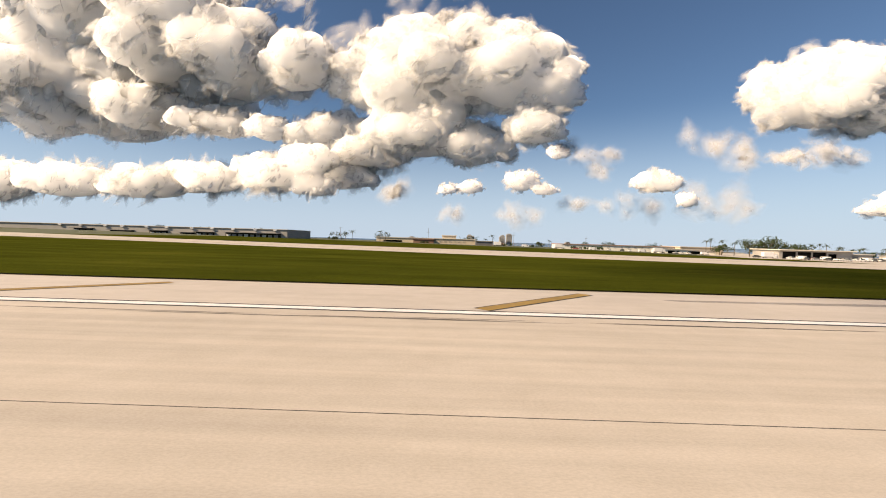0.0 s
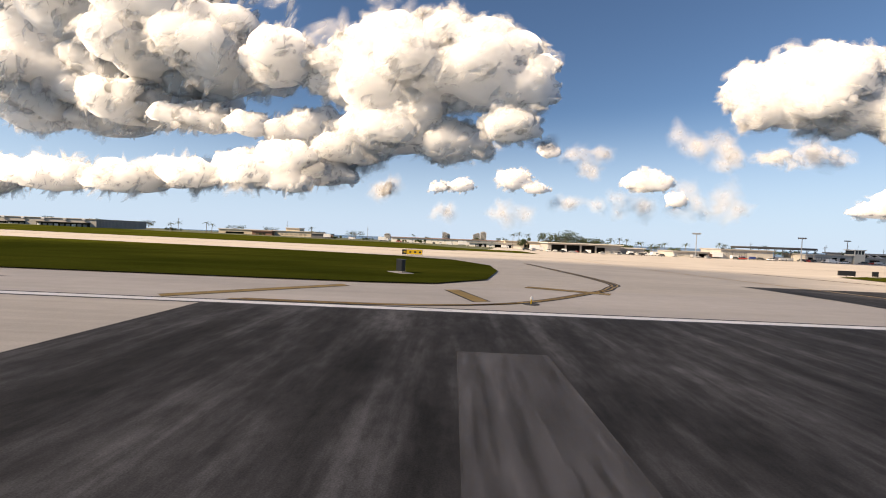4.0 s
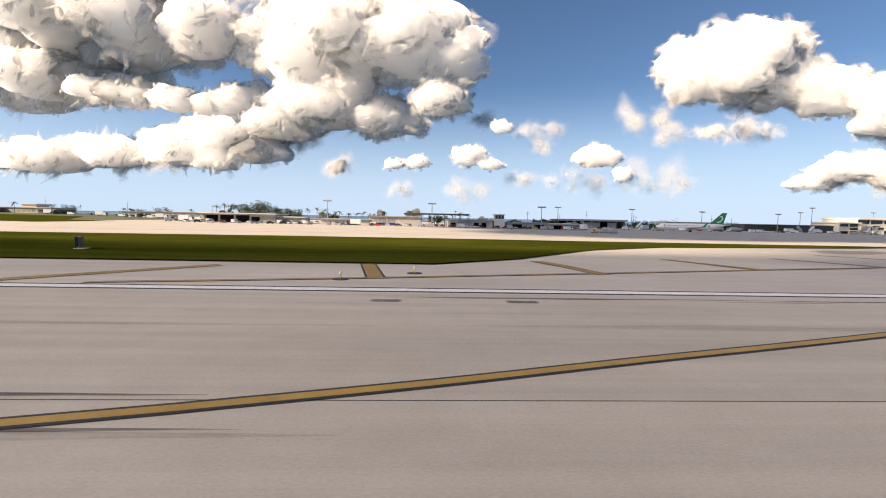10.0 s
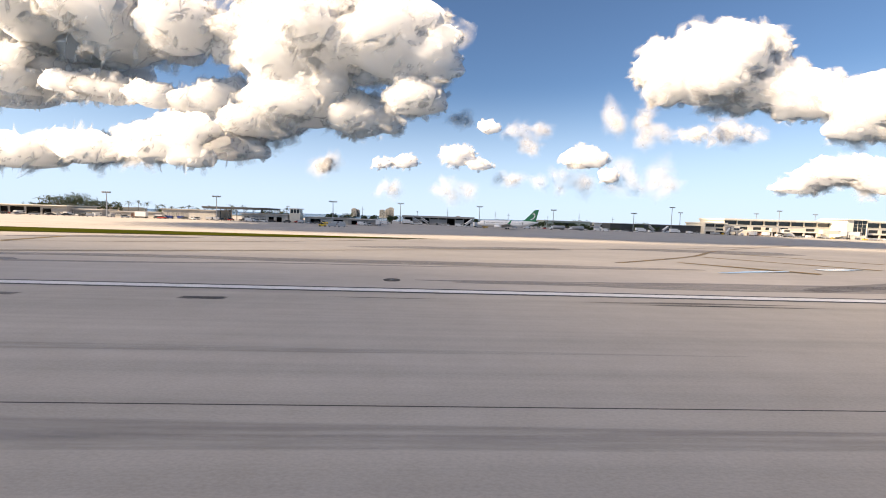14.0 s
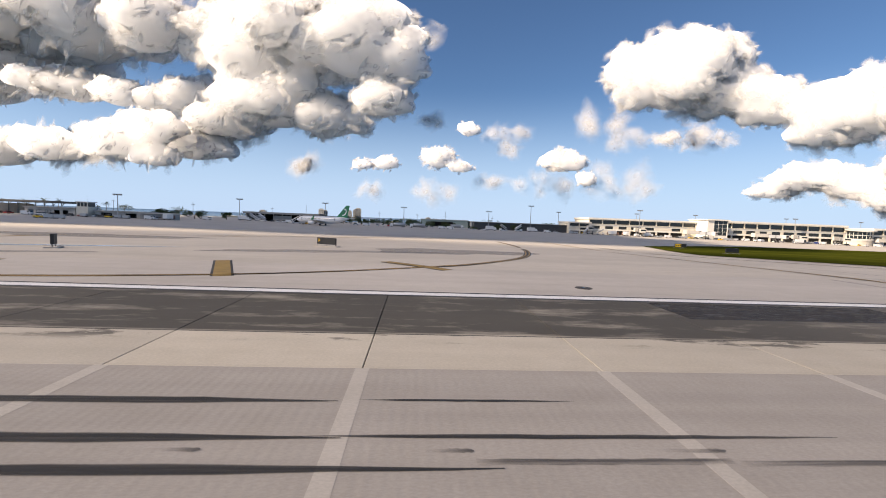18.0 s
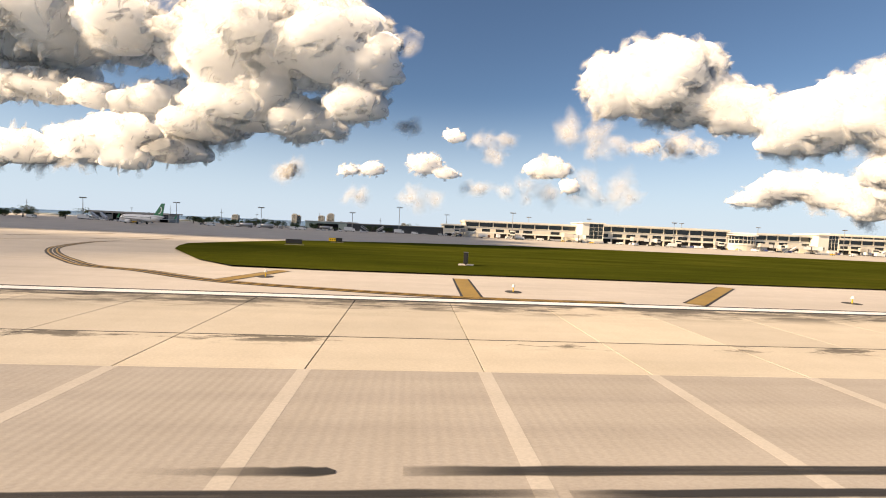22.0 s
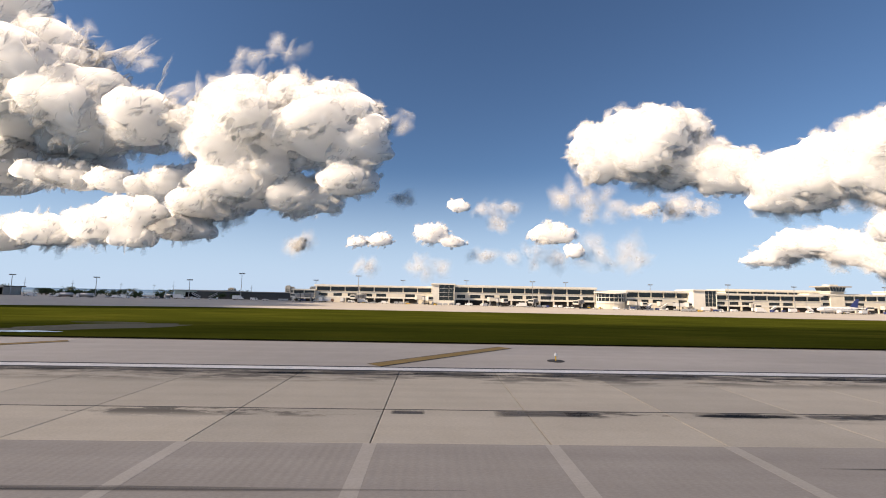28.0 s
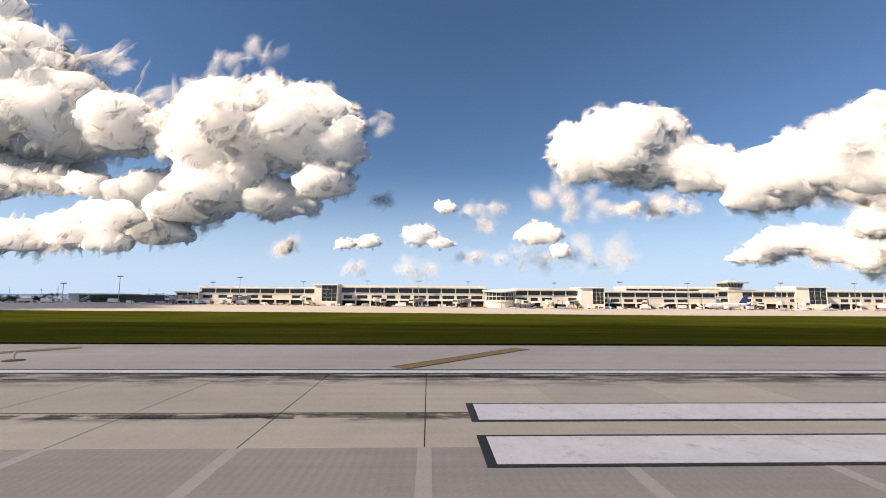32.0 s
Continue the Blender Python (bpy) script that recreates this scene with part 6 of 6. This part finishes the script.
# ---- clouds: real heaps of billows, each at its own distance ----
def ball_template(sub):
    bm = bmesh.new()
    bmesh.ops.create_icosphere(bm, subdivisions=sub, radius=1.0)
    v = np.array([q.co[:] for q in bm.verts])
    f = np.array([[q.index for q in g.verts] for g in bm.faces])
    bm.free()
    return v, f


BALLS = {k: ball_template(k) for k in (2, 3, 4)}


def lattice(i):
    h = (i[..., 0] * 73856093) ^ (i[..., 1] * 19349663) ^ (i[..., 2] * 83492791)
    h = (h ^ (h >> 13)) * 1274126177
    return ((h ^ (h >> 16)) & 0xFFFF) / 65535.0


def lumps(p, octaves, hard, gain=0.55, step=2.2):
    """Layered value noise for an array of points; hard folds it into billows."""
    total, amp = np.zeros(len(p)), 1.0
    for _ in range(octaves):
        i = np.floor(p).astype(np.int64)
        f = p - i
        f = f * f * (3 - 2 * f)
        v = np.zeros(len(p))
        for dx in (0, 1):
            for dy in (0, 1):
                for dz in (0, 1):
                    w = np.where(dx, f[:, 0], 1 - f[:, 0]) * np.where(dy, f[:, 1], 1 - f[:, 1]) * np.where(dz, f[:, 2], 1 - f[:, 2])
                    v += w * lattice(i + (dx, dy, dz))
        total += amp * (np.abs(2 * v - 1) if hard else v)
        p, amp = p * step + 17.3, amp * gain
    return total


def billow(verts, faces, at, size, sub, rough, rng):
    v, f = BALLS[sub]
    s = rng.uniform(0, 90, 3)
    disp = lumps(v * 1.5 + s, 4, True)
    p = v * (1 - rough * 0.5 + rough * disp)[:, None] * size
    faces.append(f + sum(len(q) for q in verts))
    verts.append(p + at)


def raw_mesh(name, verts, faces):
    me = bpy.data.meshes.new(name)
    k = faces.shape[1]
    me.vertices.add(len(verts))
    me.vertices.foreach_set("co", verts.ravel())
    me.loops.add(faces.size)
    me.loops.foreach_set("vertex_index", faces.ravel())
    me.polygons.add(len(faces))
    me.polygons.foreach_set("loop_start", np.arange(0, faces.size, k))
    me.polygons.foreach_set("use_smooth", [True] * len(faces))
    me.update(calc_edges=True)
    return me


def fused(verts, faces, voxel):
    """One closed skin round all the billows."""
    me = raw_mesh("cloud", verts, faces)
    ob = bpy.data.objects.new("cloud", me)
    scene.collection.objects.link(ob)
    fuse = ob.modifiers.new("fuse", "REMESH")
    fuse.mode, fuse.voxel_size = "VOXEL", voxel
    ease = ob.modifiers.new("ease", "SMOOTH")
    ease.factor, ease.iterations = 0.5, 8
    done = bpy.data.meshes.new_from_object(ob.evaluated_get(bpy.context.evaluated_depsgraph_get()))
    bpy.data.objects.remove(ob)
    bpy.data.meshes.remove(me)
    return done


def unit(v):
    return v / np.maximum(np.linalg.norm(v, axis=1), 1e-6)[:, None]


def tufts(at, out, radius, rng, material, lean=0.6):
    """Many soft round shreds of mist; out: the way each one faces the light, fade: full in the middle, nothing at the rim."""
    n, k = len(at), 9
    face = unit(rng.normal(size=(n, 3)) * 0.55 + np.array((-0.45, -1.3, 0.4)))
    dark = np.minimum(face @ np.array(SUN_TO), -face[:, 1]) < 0.2
    face[dark] = unit(face[dark] * 0.5 + np.array((-0.5, -0.6, 0.35)))
    side = unit(np.cross(face, rng.normal(size=(n, 3))))
    up = np.cross(face, side)
    ang = np.arange(k) * math.tau / k
    wide = radius[:, None] * rng.uniform(0.75, 1.2, (n, k))
    flat = rng.uniform(0.6, 0.95, n)[:, None]
    ring = at[:, None] + side[:, None] * (wide * np.cos(ang))[..., None] + up[:, None] * (wide * flat * np.sin(ang))[..., None] - face[:, None] * (radius * 0.15)[:, None, None]
    verts = np.concatenate([at[:, None], ring], 1).reshape(-1, 3)
    base = (np.arange(n) * (k + 1))[:, None, None]
    j = np.arange(k)
    faces = (base + np.stack([np.zeros(k, int), 1 + j, 1 + (j + 1) % k], 1)[None]).reshape(-1, 3)
    me = raw_mesh("tufts", verts, faces)
    fade = np.zeros((n, k + 1))
    fade[:, 0] = 1
    me.attributes.new("fade", "FLOAT", "POINT").data.foreach_set("value", fade.ravel())
    bent = unit(out * (1 - lean) + np.array(SUN_TO) * lean)
    me.normals_split_custom_set_from_vertices(np.repeat(bent, k + 1, 0))
    me.materials.append(M[material])
    return me


def cloud(kind, depth, lobes, rng):
    """Billows heaped on lobes (x, height, half width, half height) at one distance: a dense heart inside many soft tufts."""
    cen, rad, grow = [], [], []
    far = depth / 2200
    middle = sum(q[0] for q in lobes) / len(lobes)
    for x, z, rx, rz in lobes:
        # the heap stands aslant, its sunny end farther off
        k = min(1.3, max(0.75, 1 - 0.5 * (x - middle) / depth))
        x, z, rx, rz = 450 + (x - 450) * k, z * k, rx * k, rz * k
        ry = 0.45 * rx + 0.4 * rz
        mid = np.array((x, depth * k + rng.uniform(-0.15, 0.15) * ry, z))
        cen.append(mid), rad.append(np.array((rx, ry, rz)) * 0.80)
        for _ in range(int(9 + 14 * min(1.0, rx / 250 / far)) if kind == "heap" else 6):
            a, b = rng.uniform(-math.pi, math.pi), rng.uniform(-0.55, 1.0)
            c = math.sqrt(max(0.05, 1 - b * b))
            way = np.array((math.cos(a) * c, math.sin(a) * c, b))
            r = rng.uniform(0.16, 0.40) * min(rx, rz * 1.4)
            cen.append(mid + way * np.array((rx, ry, rz)) * 0.74), rad.append(np.array((r * 1.2, r * 1.1, r * 0.85)))
    cen, rad = np.array(cen), np.array(rad)
    thin = kind == "wisp"
    at, out, size = [], [], []
    for c, r in zip(cen, rad):
        m = float(np.prod(r) ** (1 / 3))
        n = int(np.clip({"heap": 9, "loose": 4, "wisp": 2.2}[kind] * (m / (30 * far)) ** 1.2, 4 if kind == "heap" else 2, 130))
        d = unit(rng.normal(size=(n, 3)))
        d = d[d[:, 1] < 0.3]
        p = c + d * r * rng.uniform(0.86, 1.06 if not thin else 1.2, len(d))[:, None]
        q = (p[:, None] - cen[None]) / rad[None]
        keep = (np.sum(q * q, 2) < 0.62).sum(1) == 0
        at.append(p[keep]), out.append(unit(d[keep] / r)), size.append(np.clip(m * rng.uniform(0.30, 0.75, keep.sum()), (16 if kind == "heap" else 34) * far, 90 * far))
    at, out, size = np.vstack(at), np.vstack(out), np.concatenate(size)
    if kind == "heap":
        vs, fs = [], []
        for c, r in zip(cen, rad):
            billow(vs, fs, c, r * 0.94, 3 if r[0] > 60 * far else 2, 0.2, rng)
        ob = new("cloud", fused(np.vstack(vs), np.vstack(fs), max(9.0, 13.0 * far)))
        ob.data.polygons.foreach_set("use_smooth", [True] * len(ob.data.polygons))
        nm = np.empty(len(ob.data.vertices) * 3)
        ob.data.vertices.foreach_get("normal", nm)
        ob.data.normals_split_custom_set_from_vertices(unit(nm.reshape(-1, 3) * 0.5 + np.array(SUN_TO) * 0.4))
        ob.data.materials.clear()
        ob.data.materials.append(M["cloud"])
        tagged(ob, "white billowing cumulus cloud with a greyish base", "cloud", "clouds over the airfield")
        tagged(part("mist", tufts(at, out, size, rng, "tuft"), None, ob), "torn misty edge", kind="stuff")
    else:
        ob = new("cloud", tufts(at, out, size * (1.9 if thin else 1.6), rng, "thin_tuft" if thin else "loose_tuft"))
        tagged(ob, "thin pale shred of cloud in a blue sky" if thin else "loose white cloud with torn edges", "cloud", "clouds over the airfield", "stuff")
    return ob


def shading_cloud(material, lobes, rng):
    """A broad thin cloud out of view, added to shade the airfield; lobes with their set back."""
    vs, fs = [], []
    for x, z, rx, rz, back in lobes:
        ry = 0.6 * (rx + rz) / 2 + 0.3 * rz
        at = np.array((x, back - 480, z))
        billow(vs, fs, at, np.array((rx, ry, rz)) * 0.86, 4, 0.25, rng)
        for _ in range(16):
            a, b = rng.uniform(-math.pi, math.pi), rng.uniform(-0.3, 1.0)
            way = np.array((math.cos(a) * math.sqrt(max(0, 1 - b * b * 0.8)), -abs(math.sin(a)) * 0.9, b * 0.95))
            r = rng.uniform(0.18, 0.42) * min(rx, rz * 1.5)
            billow(vs, fs, at + way * (rx * 0.76, ry * 0.7, rz * 0.76), np.array((r * 1.15, r, r * 0.9)), 2, 0.25, rng)
    me = fused(np.vstack(vs), np.vstack(fs), 9.0)
    me.materials.clear()
    me.materials.append(M[material])
    tagged(new("cloud", me), "unseen thin cloud sheet added to shade the airfield", "cloud", "clouds over the airfield")


_rng = np.random.default_rng(5)
cloud("heap", 2150, [(-20, 850, 443, 265), (250, 850, 267, 257), (-170, 950, 265, 182), (490, 780, 133, 139), (380, 580, 181, 115), (-140, 540, 318, 165), (120, 490, 203, 119), (-380, 810, 203, 200), (530, 890, 83, 75), (-570, 530, 243, 113), (-370, 430, 257, 106), (180, 990, 178, 142)], _rng)
cloud("heap", 2650, [(-1710, 1220, 461, 444), (-1370, 1090, 409, 305), (-2160, 1440, 533, 550), (-1020, 1080, 286, 209), (-1790, 770, 382, 165), (-2370, 940, 484, 336), (-1440, 690, 209, 109), (-1190, 670, 175, 102)], _rng)
cloud("heap", 3000, [(-2880, 930, 536, 302), (-2210, 870, 451, 181), (-1840, 810, 327, 120), (-3130, 1230, 289, 161), (-3670, 1010, 582, 364)], _rng)
cloud("loose", 2900, [(-2700, 1520, 674, 212), (-1950, 1520, 511, 230), (-3460, 1490, 560, 232), (-1400, 1530, 391, 230)], _rng)
cloud("wisp", 2300, [(-480, 1030, 215, 136), (-190, 1130, 230, 105), (-600, 860, 123, 85), (-850, 950, 155, 152)], _rng)
cloud("heap", 2450, [(-1770, 280, 331, 110), (-1410, 320, 243, 107), (-1070, 350, 246, 129), (-900, 440, 185, 117), (-2190, 290, 326, 127), (-860, 290, 155, 74), (-2600, 270, 350, 144)], _rng)
cloud("heap", 2500, [(-1470, 320, 355, 107), (-1080, 390, 294, 118), (-690, 360, 263, 94)], _rng)
cloud("heap", 2900, [(-2130, 1070, 454, 275), (-1720, 910, 390, 210), (-2250, 760, 421, 175), (-1460, 1200, 319, 190)], _rng)
cloud("heap", 1950, [(1750, 690, 309, 183), (1550, 710, 154, 124), (1920, 760, 203, 144), (1800, 860, 117, 78), (2050, 640, 200, 127), (2270, 600, 204, 112), (2460, 610, 207, 113), (2660, 570, 240, 136), (2830, 660, 212, 177), (3030, 670, 246, 233), (3290, 730, 314, 303), (2530, 480, 268, 71)], _rng)
cloud("heap", 2350, [(3590, 770, 211, 211), (3890, 920, 322, 323), (3560, 460, 243, 136), (3870, 500, 316, 206), (4250, 960, 326, 437)], _rng)
cloud("heap", 3600, [(4140, 500, 415, 163), (4590, 450, 395, 175), (4970, 370, 343, 187), (3740, 360, 300, 81), (5390, 500, 466, 260)], _rng)
cloud("wisp", 2600, [(2350, 530, 182, 57)], _rng)
cloud("heap", 4200, [(1050, 890, 129, 88)], _rng)
cloud("wisp", 4200, [(1360, 880, 102, 111), (1460, 740, 80, 78), (1580, 890, 68, 44)], _rng)
cloud("heap", 4600, [(780, 660, 196, 145), (1030, 570, 173, 79)], _rng)
cloud("heap", 4600, [(-40, 550, 131, 78)], _rng)
cloud("heap", 4650, [(210, 580, 164, 97)], _rng)
cloud("wisp", 4600, [(1350, 430, 125, 49)], _rng)
cloud("heap", 4050, [(1970, 610, 232, 136)], _rng)
cloud("heap", 3700, [(2070, 400, 114, 85)], _rng)
cloud("wisp", 4300, [(2590, 440, 399, 164), (1870, 390, 360, 104), (2840, 370, 247, 94)], _rng)
cloud("wisp", 4300, [(-710, 460, 218, 50), (-530, 510, 65, 66)], _rng)
cloud("wisp", 4700, [(780, 290, 265, 81), (20, 280, 122, 43)], _rng)
cloud("wisp", 2300, [(620, 970, 81, 58)], _rng)
cloud("wisp", 2300, [(620, 530, 48, 27)], _rng)
cloud("wisp", 2600, [(1680, 610, 131, 77), (1800, 530, 58, 56)], _rng)
cloud("wisp", 2200, [(-20, 1300, 104, 92), (-230, 1270, 91, 45)], _rng)
cloud("wisp", 2300, [(-1210, 1420, 112, 61)], _rng)
cloud("wisp", 3600, [(2130, 920, 169, 118), (2420, 740, 103, 118)], _rng)
cloud("loose", 3000, [(2570, 630, 350, 86)], _rng)
# unseen clouds added between sun and airfield, behind the aircraft, to shade chosen stretches
for _skin, _lobes in (("shade_cloud", [(-1130 + 92 * i, 1000 + 15 * ((i + j) % 2), 86, 55, -105 + 52 * j) for i in range(2) for j in (0, 1)]),
                      ("thin_shade_cloud", [(-892 + 34 * i, 1000 + 15 * (j % 2), 86, 55, -105 + 52 * j) for i in (0, 1) for j in (0, 1, 2)]),
                      ("shade_cloud", [(-1282 + 46 * i, 1000, 44, 34, -75 + 48 * j) for i in (0, 1) for j in (0, 1, 2)]),
                      ("dense_shade_cloud", [(-935 + 95 * i, 1000, 85, 40, 120 + 75 * j) for i in range(3) for j in range(5)]),
                      ("shade_cloud", [(-552 + 76 * i, 1000 + 15 * ((i + j) % 2), 78, 45, -95 + 48 * j) for i in range(3) for j in (0, 1, 2)])):
    shading_cloud(_skin, _lobes, _rng)
